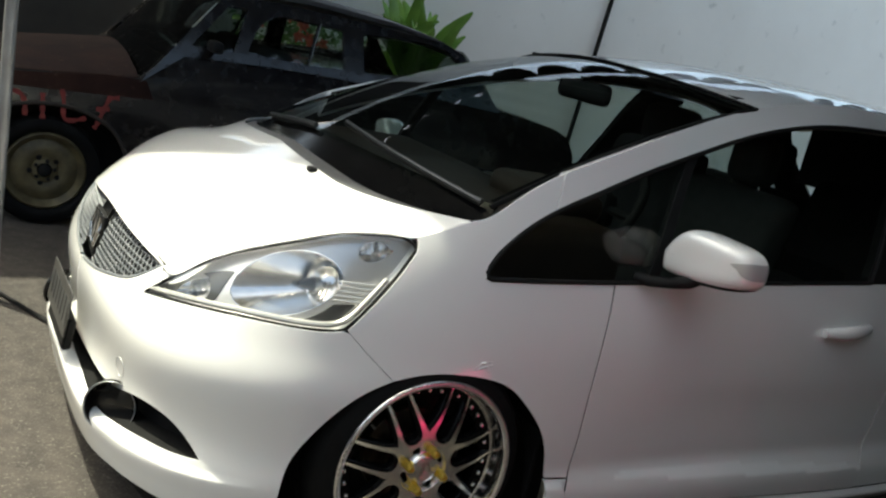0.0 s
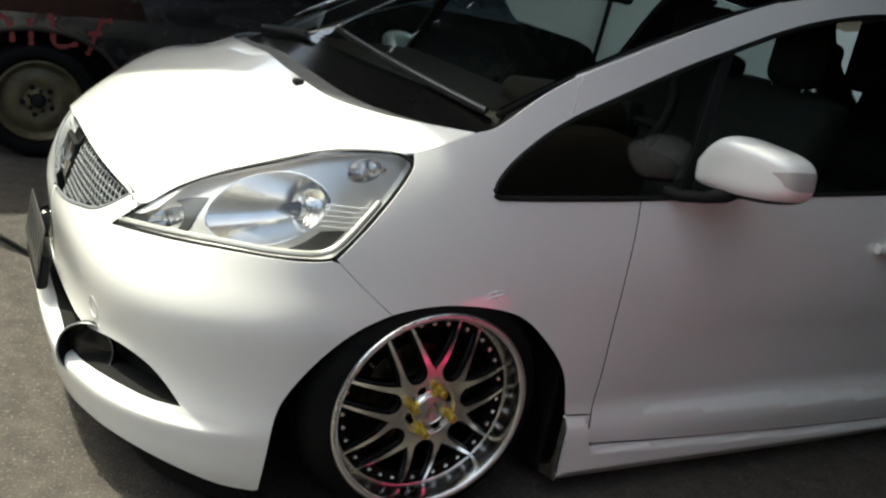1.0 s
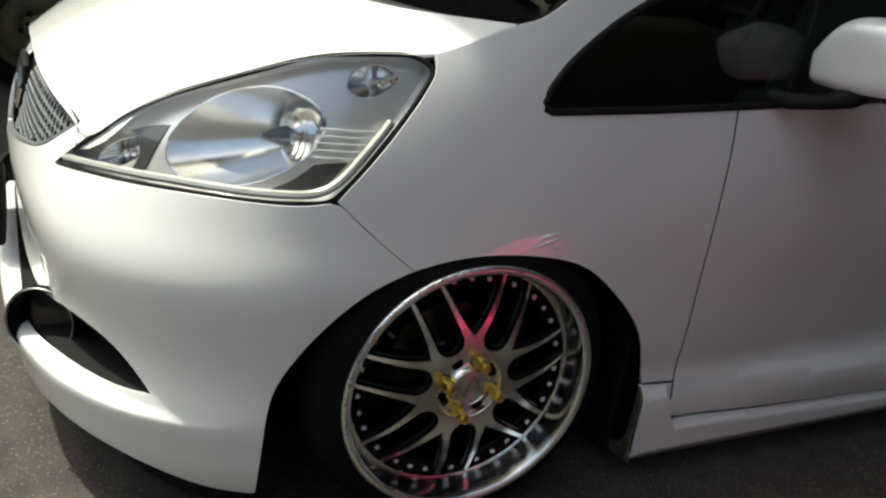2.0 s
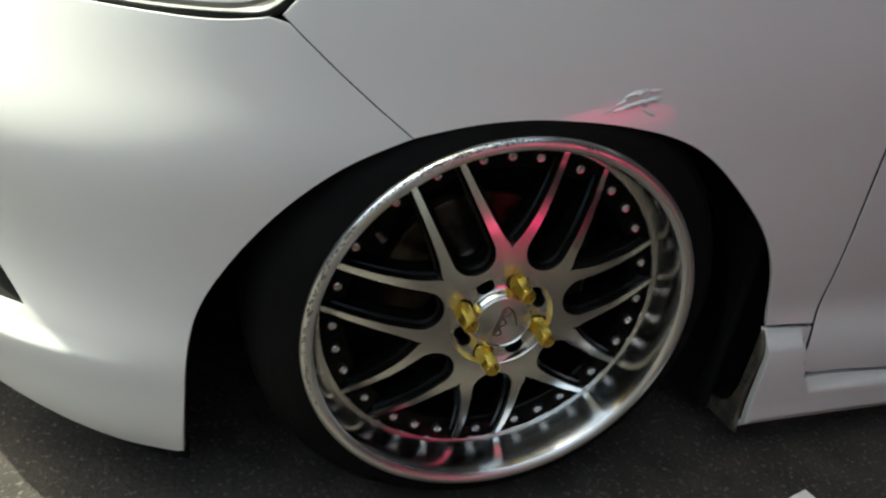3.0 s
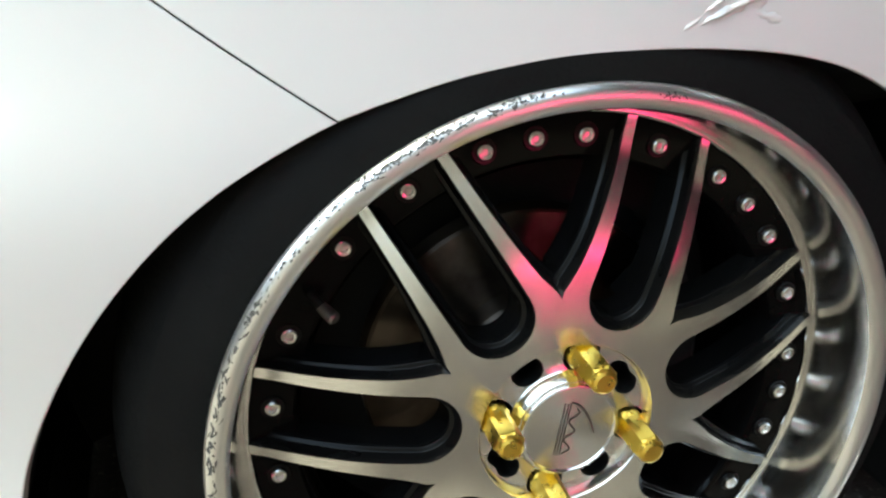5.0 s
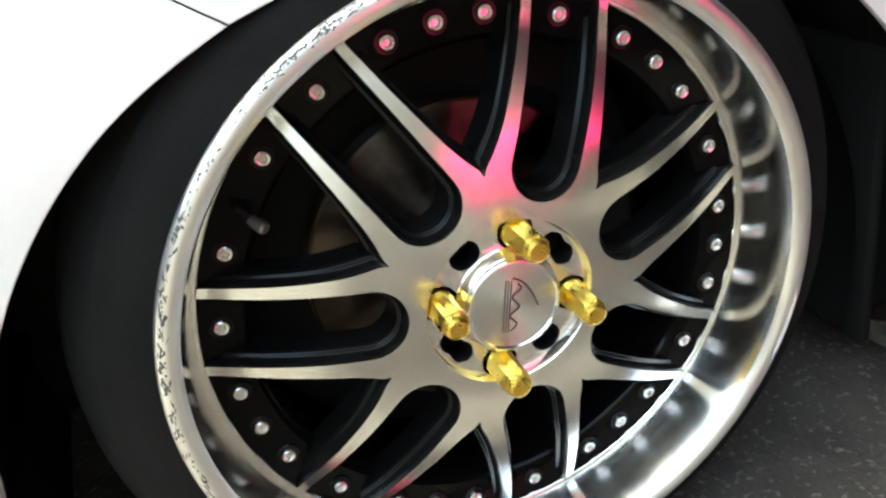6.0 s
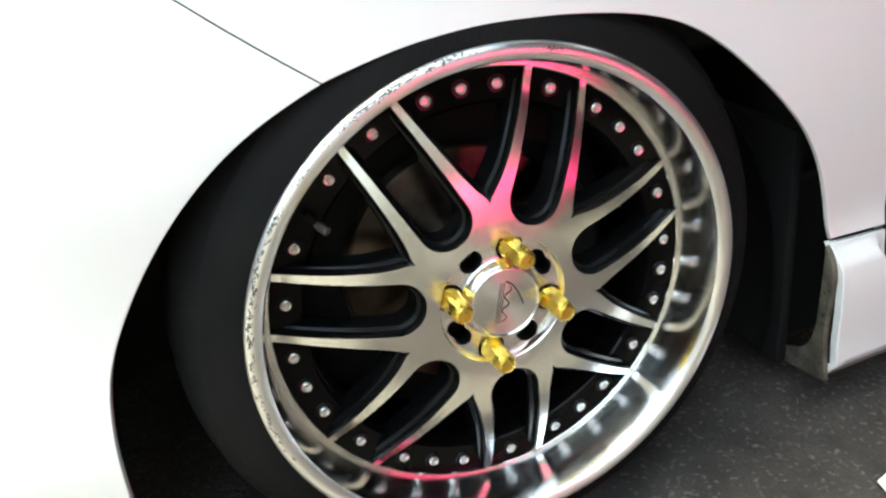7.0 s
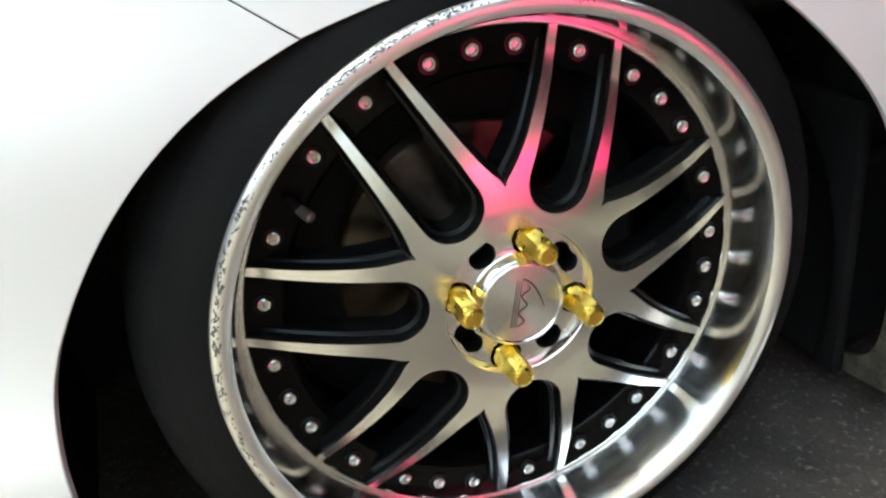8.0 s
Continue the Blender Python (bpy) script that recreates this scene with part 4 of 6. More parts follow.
for _, far in BOTH:
    loop = outline([(S0, 0.140), (0.20, 0.142), (0.40, 0.148), (0.548, 0.158), (0.65, 0.156), (0.74, 0.146), (0.81, 0.130), (0.90, 0.108), (0.966, 0.103)], ARCH,
                   BUMPER_SEAM, LAMP_LOW[::-1][1:], [(0.484, 0.574), (0.530, 0.615)], [(0.530, 0.615), (0.490, 0.640)], GRILLE_LINE, [(S0, 0.503), (S0, 0.296)], VENT[::-1], VENT_LOW[::-1], [(S0, 0.256), (S0, 0.140)], step=0.009)
    bumper = panel("front_bumper", loop, bumper_fn, PAINT, car, "white front bumper with a proud lower lip", 0.009, 0.008, mirror=far, gap=0.0016)
    # the dark mouth behind its opening
    mouth = outline(VENT, [VENT[-1], VENT_LOW[0]], VENT_LOW, step=0.012)
    panel("mouth_tray", shrink(mouth, -0.02), lambda s, z: skin(s, z, -0.075), BLACK, bumper, "black mouth recess", 0.03, 0, mirror=far, gap=0)
    a, b = bumper_fn(mouth[:, 0], mouth[:, 1]), skin(mouth[:, 0], mouth[:, 1], -0.078)
    a = a + (b - a) * 0.012
    if far:
        a, b = flip(a), flip(b)
    nw = len(a)
    mesh_part("mouth_wall", np.concatenate([a, b]), [(i, (i + 1) % nw, nw + (i + 1) % nw, nw + i) for i in range(nw) if not (mouth[i, 0] < S0 + 0.002 and mouth[(i + 1) % nw, 0] < S0 + 0.002)], BLACK, bumper)
    # cover of the tow hook
    tc = circle(0.024, 32, 0.455, 0.372)
    tc3 = [skin(p[0], p[1], 0.0006) for p in tc]
    if not far:
        part("hook_cover_seam", tube(tc3, 0.0009, 6, True), SEAL, bumper, "faint round tow hook cover")
    # fender
    fender_top = [(1.560, 0.975), (1.597, 1.040)]
    loop = outline(ARCH_REAR, [(1.722, 0.232), (1.803, 0.226)], [(1.803, 0.226), (1.801, 0.310), (1.794, 0.440), (1.792, 0.600), (1.798, 0.700), (1.800, 0.781)], [(1.800, 0.781), (1.600, 0.773), (1.410, 0.766)],
                   WIN_TOP[:3] + [(1.543, 0.921), (1.575, 0.94)], [(1.575, 0.94), (1.597, 1.040)], [(1.597, 1.040), (1.500, 0.985), (1.425, 0.929), (1.385, 0.905), (1.358, 0.897)], [(1.358, 0.897), (1.301, 0.873), (1.218, 0.8415)],
                   [(1.218, 0.8415), (1.219, 0.819), (1.210, 0.800), (1.181, 0.759), (1.131, 0.697), (1.077, 0.638), (1.067, 0.627)], BUMPER_SEAM[::-1], step=0.009)
    panel("front_fender", loop, skin, PAINT, car, "white front fender", 0.018, 0.005, mirror=far, gap=0.0016)
    # door, sill, rear side
    door = panel("front_door", outline(SEAM[::-1], BELT[2:-1] + [(3.13, 0.846)], [(3.13, 0.846), (3.14, 0.60), (3.14, 0.30), (3.12, 0.100)], [(3.12, 0.100), (2.75, 0.109), (2.2, 0.128), (1.90, 0.139), (1.84, 0.141), (1.818, 0.144), (1.808, 0.154), (1.804, 0.172)], step=0.008), door_fn, PAINT, car, "white front door with a crease near its foot", 0.011, 0.02, mirror=far)
    panel("side_sill", outline([(1.735, 0.042), (1.728, 0.12), (1.722, 0.228)], [(1.722, 0.228), (1.803, 0.222)], [(1.803, 0.222), (1.800, 0.172), (1.803, 0.151), (1.815, 0.139), (1.84, 0.136), (1.90, 0.134), (2.2, 0.123), (2.75, 0.104), (3.36, 0.098)], [(3.36, 0.098), (3.36, 0.042)], [(3.36, 0.042), (1.735, 0.042)], step=0.014),
          lambda s, z: skin(s, np.maximum(z, 0.1), 0.015 / (1 + np.exp((z - np.interp(s, [1.785, 1.82, 1.90, 2.2, 2.75, 3.4], [0.213, 0.128, 0.124, 0.113, 0.094, 0.089])) / 0.0024))) * [1, 1, 0] + np.stack([0 * z, 0 * z, z], -1) + np.stack([0 * z, np.maximum(0, 0.07 - z) * 0.8, 0 * z], -1), PAINT, car, "white side skirt", 0.010, 0.010, mirror=far)
    rear = outline([(3.123, 0.100), (3.36, 0.100)], [(3.36, 0.100), (3.40, 0.30), (3.50, 0.45), (3.65, 0.53), (3.83, 0.555), (4.01, 0.53), (4.16, 0.45), (4.25, 0.30), (4.28, 0.16)], [(4.28, 0.16), (4.98, 0.16)], [(4.98, 0.16), (4.98, 0.86)], [(4.98, 0.86), (4.3, 0.86), (3.6, 0.855), (3.134, 0.847)], [(3.134, 0.847), (3.144, 0.6), (3.144, 0.3), (3.123, 0.100)], step=0.03)
    panel("rear_side", rear, skin, PAINT, car, "white rear door and quarter", 0.05, 0.02, mirror=far)
    # pillar and roof rail
    rail = outline([(1.577, 0.941), (1.599, 1.041)], [(1.599, 1.041)] + RAIL_TOP[2:] + [(3.6, 1.37), (4.2, 1.30)], [(4.2, 1.30), (4.5, 0.9)], [(4.5, 0.9), (4.3, 0.875)], [(4.3, 0.875), (4.1, 1.15)], [(4.1, 1.15), (3.6, 1.29)] + WIN_TOP[::-1][:-4] + [(1.577, 0.941)], step=0.02)
    panel("roof_rail", rail, skin, PAINT, car, "white windscreen pillar and roof rail", 0.03, 0.03, mirror=far)
    panel("pillar_trim", shrink(rail, 0.004), lambda s, z: skin(s, z, -0.030), CLOTH, car, "dark inner trim of pillar and roof rail", 0.03, 0.0, mirror=far, gap=0)
    # side glass
    panel("quarter_window", outline([(1.412, 0.771), (1.915, 0.789)], [(1.915, 0.789), (1.960, 0.94), (2.030, 1.118)], [(2.030, 1.118), (1.885, 1.070), (1.691, 0.991), (1.543, 0.918), (1.470, 0.863), (1.412, 0.800)], [(1.412, 0.800), (1.407, 0.782), (1.412, 0.771)], step=0.03), lambda s, z: skin(s, z, -0.006), TINT, car, "tinted quarter window", 0.05, 0.0, mirror=far)
    panel("window_pillar", outline([(1.912, 0.788), (1.955, 0.79)], [(1.955, 0.79), (2.0, 0.95), (2.075, 1.135)], [(2.075, 1.135), (2.028, 1.119)], [(2.028, 1.119), (1.958, 0.94), (1.912, 0.788)], step=0.03), lambda s, z: skin(s, z, -0.003), BLACK, car, "black window divider", 0.03, 0.02, mirror=far)
    panel("door_window", outline([(1.955, 0.791), (2.88, 0.834)], [(2.88, 0.834), (3.08, 1.315)], [(3.08, 1.315), (2.80, 1.294), (2.615, 1.276), (2.425, 1.240), (2.226, 1.187), (2.075, 1.135)], [(2.075, 1.135), (2.0, 0.95), (1.955, 0.791)], step=0.03), lambda s, z: skin(s, z, -0.006), TINT, car, "tinted front door window", 0.05, 0.0, mirror=far)
    panel("centre_pillar", outline([(2.88, 0.834), (3.20, 0.845)], [(3.20, 0.845), (3.34, 1.306)], [(3.34, 1.306), (3.08, 1.315)], [(3.08, 1.315), (2.88, 0.834)], step=0.03), lambda s, z: skin(s, z, -0.004), BLACK, car, "black centre pillar", 0.05, 0.03, mirror=far)
    panel("rear_window", outline([(3.20, 0.845), (4.26, 0.865)], [(4.26, 0.865), (4.1, 1.15), (3.6, 1.29), (3.34, 1.306)], [(3.34, 1.306), (3.20, 0.845)], step=0.04), lambda s, z: skin(s, z, -0.006), REARTINT if far else REARDARK, car, "tinted rear side window", 0.06, 0.0, mirror=far)
    wt = outline([(1.430, 0.7690), (1.412, 0.7695), (1.4045, 0.7750), (1.4045, 0.7850), (1.413, 0.803)] + WIN_TOP[2:-1] + [(3.09, 1.316)], [(3.09, 1.316), (2.90, 0.838)], [(2.90, 0.838), (2.40, 0.812), (1.803, 0.783), (1.600, 0.775), (1.430, 0.7690)], step=0.012)
    wt3 = skin(wt[:, 0], wt[:, 1], -0.002)
    if far:
        wt3 = flip(wt3)
    part("window_seal", tube(wt3, 0.007, 8, True), BLACK, car, "black window seal")
    sm = outline(SEAM, step=0.012)
    sm3 = skin(sm[:, 0] - 0.0015, sm[:, 1], -0.0026)
    part("door_seam", tube(flip(sm3) if far else sm3, 0.0022, 6), BLACK, door, "dark shut line")

# dried mud on the front end of the near skirt
mud = outline([(-0.036, 0.045), (0.060, 0.018)], [(0.060, 0.018), (0.052, 0.040), (0.020, 0.060), (-0.004, 0.085), (-0.018, 0.14), (-0.026, 0.225)], [(-0.026, 0.225), (-0.032, 0.22), (-0.034, 0.13), (-0.036, 0.045)], step=0.010)
panel("skirt_end", mud, lambda y, z: np.stack([0.402 + 0 * y - 0.014 * (z - 0.04) / 0.2 + 0.15 * np.clip(y + 0.036, 0, 1), y + 0.004, z], -1), DIRT, car, "mud-spattered inner end of the skirt", 0.010, 0.006, turned=True)


def centre_line(u):
    return spline([0, 0.12, 0.3, 0.6, 1.0], np.array([(-0.636, CENTRE, 0.670), (-0.590, CENTRE, 0.702), (-0.50, CENTRE, 0.752), (-0.355, CENTRE, 0.822), (-0.20, CENTRE, 0.890)]))(u)


_he = np.array(HOOD_EDGE)
_hd = np.r_[0, np.cumsum(np.hypot(*np.diff(_he, axis=0).T))]
_hs = spline(_hd / _hd[-1], _he)


_sweep = lambda v: np.interp(v, [0, 0.03, 0.10, 0.17, 0.22, 0.33, 0.5, 0.67, 0.83, 1.0], [-0.008, -0.016, -0.042, -0.055, -0.050, 0.0, 0.050, 0.050, 0.030, 0.0])


def hood_fn(u, v):
    """u from nose to windscreen, v from the near edge over the middle to the far edge."""
    v = v * 2
    far = v > 1
    w = np.where(far, 2 - v, v)
    u = u * (1 + _sweep(v / 2) * np.clip(u, 0, 1) ** 3)
    sz = _hs(np.clip(u, -0.01, 1.01))
    e, c = skin(sz[:, 0], sz[:, 1]), centre_line(u)
    k = (1 - (1 - w) ** 3.0)[:, None]
    p = e + (c - e) * k
    p[:, 1] = e[:, 1] + (c[:, 1] - e[:, 1]) * w
    return np.where(far[:, None], flip(p), p)


loft("bonnet", hood_fn, 50, 61, PAINT, car, "glossy white bonnet", 0.012)


def screen_fn(u, v):
    """u from the base up to the roof, v from near to far."""
    v = v * 2
    far = v > 1
    w = np.where(far, 2 - v, v)
    base = np.array((0.085, 0.062, 0.928)) + (np.array((-0.085, CENTRE, 0.948)) - np.array((0.085, 0.062, 0.928))) * np.stack([1 - (1 - w) ** 2.2, w, 1 - (1 - w) ** 2.2], -1)
    top = np.array((1.015, 0.180, 1.290)) + (np.array((0.875, CENTRE, 1.332)) - np.array((1.015, 0.180, 1.290))) * np.stack([1 - (1 - w) ** 2.2, w, 1 - (1 - w) ** 2.2], -1)
    p = base + (top - base) * u[:, None]
    p[:, 2] += 0.055 * 4 * u * (1 - u) * (0.55 + 0.45 * w)
    return np.where(far[:, None], flip(p), p)


loft("windscreen", screen_fn, 24, 41, SCREEN, car, "clear windscreen with a dark edge", 0.0)
_q = np.linspace(0, 1, 60)
_rim = np.concatenate([screen_fn(_q, 0 * _q + 0.002), screen_fn(0 * _q + 0.996, _q), screen_fn(1 - _q, 0 * _q + 0.998)])
part("screen_seal", tube(_rim + [-0.001, 0, 0.002], 0.0065, 6), RUBBER, car, "black windscreen seal")
loft("dark_band", lambda u, v: screen_fn(0.945 + 0.05 * u, 0.01 + 0.98 * v) - [0, 0, 0.007], 4, 41, GLOSSBLACK, car, "black border along the top of the windscreen", 0.0)
for _a, _b in ((0.004, 0.018), (0.956, 0.040)):
    loft("dark_band", lambda u, v: screen_fn(0.03 + 0.95 * u, _a + _b * v) - [0, 0, 0.007], 24, 4, GLOSSBLACK, car, "black border along the side of the windscreen", 0.0)


def roof_fn(u, v):
    v = v * 2
    far = v > 1
    w = np.where(far, 2 - v, v)
    x = 1.015 + 1.89 * u
    ez = np.interp(x, [0.955, 1.1, 1.33, 1.7, 2.3, 2.905], [1.275, 1.312, 1.352, 1.372, 1.365, 1.29])
    rs = s_of_x(x)
    e = skin(rs, ez)
    e[:, 0] = x
    c = np.stack([0.875 + 2.065 * u, CENTRE + 0 * u, spline([0, 0.15, 0.5, 0.8, 1.0], [1.336, 1.378, 1.415, 1.40, 1.34])(u)], -1)
    k = (1 - (1 - w) ** 2.2)[:, None]
    p = e + (c - e) * k
    p[:, 1] = e[:, 1] + (c[:, 1] - e[:, 1]) * w
    return np.where(far[:, None], flip(p), p)


loft("roof", roof_fn, 40, 41, PAINT, car, "white roof panel", 0.02)


def back_fn(u, v):
    y = 0.30 + (2 * CENTRE - 0.60) * v
    bow = 1 - (2 * v - 1) ** 2
    return np.stack([2.93 + 0.20 * u - 0.05 * (1 - bow), y, 1.33 + 0.03 * bow - 0.47 * u], -1)


loft("tailgate_window", back_fn, 8, 12, TINT, car, "tinted tailgate window", 0.01)

# scuttle between bonnet and windscreen, wipers
def scuttle_fn(u, v):
    rear = screen_fn(np.zeros_like(u) + 0.02, v) - [0, 0, 0.006]
    front = hood_fn(np.ones_like(u), v) - [0, 0, 0.018]
    p = front + (rear - front) * u[:, None]
    p[:, 2] -= 0.012 * np.sin(math.pi * u)
    return p


loft("scuttle", scuttle_fn, 8, 61, SCUTTLE, car, "glossy black windscreen scuttle", 0.0)
rim_fn = lambda u, v: scuttle_fn(u * np.interp(v, [0, 0.06, 0.2, 0.35, 0.5, 1], [0.10, 0.30, 0.34, 0.38, 0.40, 0.30]), 0.008 + 0.984 * v) + [0, 0, 0.004]
loft("scuttle_rim", rim_fn, 6, 61, RIMGREY, car, "grey plastic scuttle edge", 0.0)
for pts, nm in (([(0.45, 0.066), (0.31, 0.048), (0.15, 0.022), (0.016, -0.004)], "wiper"), ([(0.80, -0.020), (0.70, -0.012), (0.60, -0.004), (0.50, 0.004)], "wiper")):
    line = spline(range(len(pts)), np.array(pts))(np.linspace(0, 3, 24))
    p = screen_fn(line[:, 1], line[:, 0]) + [-0.003, 0, 0.009]
    arm = part(nm, tube(p, np.linspace(0.0045, 0.0075, 24), 8), WIPER, car, "black windscreen wiper")
    part("blade", tube(screen_fn(line[:, 1] - 0.006, line[:, 0]) + [-0.002, 0, 0.004], 0.004, 6), RUBBER, arm)
p = hood_fn(np.array([0.955]), np.array([0.29]))[0]
part("washer_nozzle", block(p + [-0.012, -0.014, -0.002], p + [0.012, 0.014, 0.012], 0.005, 2), BLACK, car, "small black washer nozzle")

# dark inner shell so that no light leaks through gaps
for lo, hi in (((-0.30, 0.46, 0.12), (0.42, 2 * CENTRE - 0.46, 0.60)), ((0.44, 0.10, 0.08), (2.1, 2 * CENTRE - 0.10, 0.42)), ((2.1, 0.45, 0.12), (2.9, 2 * CENTRE - 0.45, 0.75)), ((-0.60, 0.45, 0.16), (-0.30, 2 * CENTRE - 0.45, 0.50))):
    part("underbody", block(lo, hi, 0.03), BLACK, car, "dark underbody")
_rs = np.linspace(S0, 0.95, 40)
_ring = skin(_rs, 0.185 + np.zeros(40), np.interp(_rs, [S0, 0.5, 0.62, 0.75], [0.020, 0.016, 0.006, -0.012]))
_ring = np.concatenate([_ring, flip(_ring)[::-1]])
mesh_part("undertray", np.concatenate([_ring, _ring - [0, 0, 0.01]]), [tuple(range(80)), tuple(range(159, 79, -1))] + [(i, 80 + i, 80 + (i + 1) % 80, (i + 1) % 80) for i in range(80)], BLACK, car, "", False)
for _, far in BOTH:
    # black dam added below the bumper to deepen the shade on the ground
    dam = lambda u, v: skin(S0 + (0.955 - S0) * u, 0.035 + 0.135 * v, -0.035 - 0.02 * (1 - v))
    loft("air_dam", (lambda u, v: flip(dam(u, v))) if far else dam, 40, 5, BLACK, car, "black air dam under the front bumper, added to deepen the shade there", 0.008, flip=far)
# a scrap of clear tape, crumpled on the fender above the wheel
_ts, _tz = np.meshgrid(np.linspace(0, 1, 60), np.linspace(0, 1, 26), indexing="ij")
_tu, _tv = _ts.ravel(), _tz.ravel()
_w = np.array([noise.noise((a * 3, b * 6 - a * 2, 1)) + 0.5 * noise.noise((a * 8, b * 9, 4)) + 0.25 * noise.noise((a * 19, b * 15, 9)) for a, b in zip(_tu, _tv)])
_e = np.sin(math.pi * _tu) ** 0.5 * np.sin(math.pi * _tv) ** 0.5
_p = skin(1.392 + 0.072 * _tu, 0.538 + 0.040 * _tv * (0.4 + 0.6 * _tu) + 0.006 * np.sin(math.pi * _tu), -0.0010 + _e * (0.0014 + 0.0050 * _w))
mesh_part("tape_scrap", _p, [(i * 26 + j, i * 26 + j + 1, i * 26 + j + 27, i * 26 + j + 26) for i in range(59) for j in range(25)], TAPE, car, "crumpled clear tape on the fender")
for _, far in BOTH:
    for cx in (0.0, 2.50):
        liner = lathe([(0.380, 0.045), (0.386, 0.055), (0.390, 0.10), (0.385, 0.40), (0.10, 0.405)], 40, radians(-104), radians(208))
        bmesh.ops.scale(liner, vec=(0.985, 1, 1), verts=liner.verts)
        bmesh.ops.translate(liner, vec=(cx, -0.012, 0.155), verts=liner.verts)
        if far:
            flip_bm(liner)
        part("arch_liner", liner, BLACK, car, "black wheel arch liner")


for _, far in BOTH:
    bm = block((0.392, 0.035, 0.03), (0.408, 0.46, 0.34), 0.006, 2)
    part("arch_wall", flip_bm(bm) if far else bm, BLACK, car, "black rear wall of the wheel arch")
    # unseen panel added behind the skirt to darken the ground under the car
    bm = block((0.42, 0.075, 0.03), (2.14, 0.10, 0.26), 0.006, 1)
    part("sill_blocker", flip_bm(bm) if far else bm, BLACK, car, "unseen black panel added behind the skirt to block light")

for _, far in BOTH:
    panel("corner_filler", outline([(0.462, 0.612), (0.560, 0.618), (0.600, 0.640)], [(0.600, 0.640), (0.640, 0.684)], [(0.640, 0.684), (0.500, 0.652), (0.462, 0.640)], [(0.462, 0.640), (0.462, 0.612)], step=0.02), lambda s, z: skin(s, z, -0.008), PAINT, car, "", 0.02, 0.0, mirror=far, gap=0)


# ---- nose: grille, plate, lamps ----
def build_grille():
    root = part("grille", tube([(-0.62, CENTRE - 0.2, 0.58), (-0.62, CENTRE + 0.2, 0.57)], 0.01, 8), BLACK, car, "grey honeycomb grille with a chrome emblem")
    top = [(0.490, 0.640), (0.420, 0.645), (0.338, 0.648), (0.18, 0.655), (S0, 0.662)]
    for far in (False, True):
        side = flip if far else (lambda p: p)
        loop = outline(GRILLE_LINE, [(S0, 0.503), (S0, 0.662)], top[::-1], step=0.015)
        panel("grille_backing", loop, lambda s, z: skin(s, z, -0.026), BLACK, root, "", 0.03, 0.0, mirror=far)
        rim = outline(GRILLE_LINE, step=0.012)
        part("grille_rim", tube(side(skin(rim[:, 0], rim[:, 1], -0.004)), 0.0055, 8), GRILLE, root, "grey grille surround")
        rim = outline(top, step=0.012)
        part("grille_rim", tube(side(skin(rim[:, 0], rim[:, 1], -0.004)), 0.0050, 8), GRILLE, root, "grey grille surround")
        cell = 0.0235
        keep = shrink(loop, 0.008)
        bms = []
        for j in range(14):
            z = 0.512 + j * 0.0128
            for i in range(22):
                s = 0.012 + i * cell + (j % 2) * cell / 2
                if inside(keep, np.array([[s, z]]))[0] and s > 0.085:
                    a = np.linspace(0, 2 * math.pi, 7)[:-1]
                    bms.append(tube(side(skin(s + 0.0132 * np.cos(a), z + 0.0082 * np.sin(a), -0.008)), 0.0026, 5, True))
        part("grille_mesh", merge(*bms), GRILLE, root, "grey honeycomb mesh")
        brow = outline([(0.490, 0.6425), (0.338, 0.651), (0.18, 0.658), (S0, 0.665)], [(S0, 0.665), (S0, 0.672)], [(S0, 0.672), (0.18, 0.664), (0.338, 0.656), (0.490, 0.6450)], [(0.490, 0.6450), (0.490, 0.6425)], step=0.02)
        panel("grille_brow", brow, lambda s, z: skin(s, z, -0.003), PAINT, root, "", 0.02, 0.02, mirror=far, gap=0)
    # emblem: a plain bright frame shape on a dark pad
    ex, ey, ez = -0.662, CENTRE, 0.590
    part("emblem_pad", block((ex + 0.004, ey - 0.070, ez - 0.055), (ex + 0.022, ey + 0.070, ez + 0.050), 0.012, 2), BLACK, root)
    fr = [(ex + 0.010, ey - 0.050, ez + 0.040), (ex, ey - 0.056, ez), (ex - 0.004, ey - 0.040, ez - 0.042), (ex - 0.004, ey + 0.040, ez - 0.042), (ex, ey + 0.056, ez), (ex + 0.010, ey + 0.050, ez + 0.040)]
    part("emblem", tube(fr, 0.0065, 10, True), CHROME, root, "plain chrome nose emblem")
    for dy in (-0.026, 0.026):
        part("emblem_bar", tube([(ex + 0.008, ey + dy, ez + 0.035), (ex - 0.002, ey + dy * 0.8, ez - 0.035)], 0.005, 8), CHROME, root)


build_grille()


def build_plate():
    lean = lambda c: Vector((c.x - 0.014 * (0.46 - c.z) / 0.16, c.y, c.z - 0.03 * (c.y - CENTRE)))
    pl = part("number_plate", block((-0.720, CENTRE - 0.145, 0.315), (-0.716, CENTRE + 0.205, 0.440), 0.002, 1, lean), PLATE, car, "grey number plate on a black bracket")
    part("plate_holder", block((-0.715, CENTRE - 0.13, 0.275), (-0.690, CENTRE + 0.17, 0.36), 0.006, 1, lean), BLACK, pl, "black plate bracket")
    for k in range(7):
        y = CENTRE - 0.115 + k * 0.047
        part("character_bar", block((-0.7216, y - 0.015, 0.345), (-0.7202, y + 0.016, 0.412), 0.0004, 1, lean), PAD, pl)


build_plate()


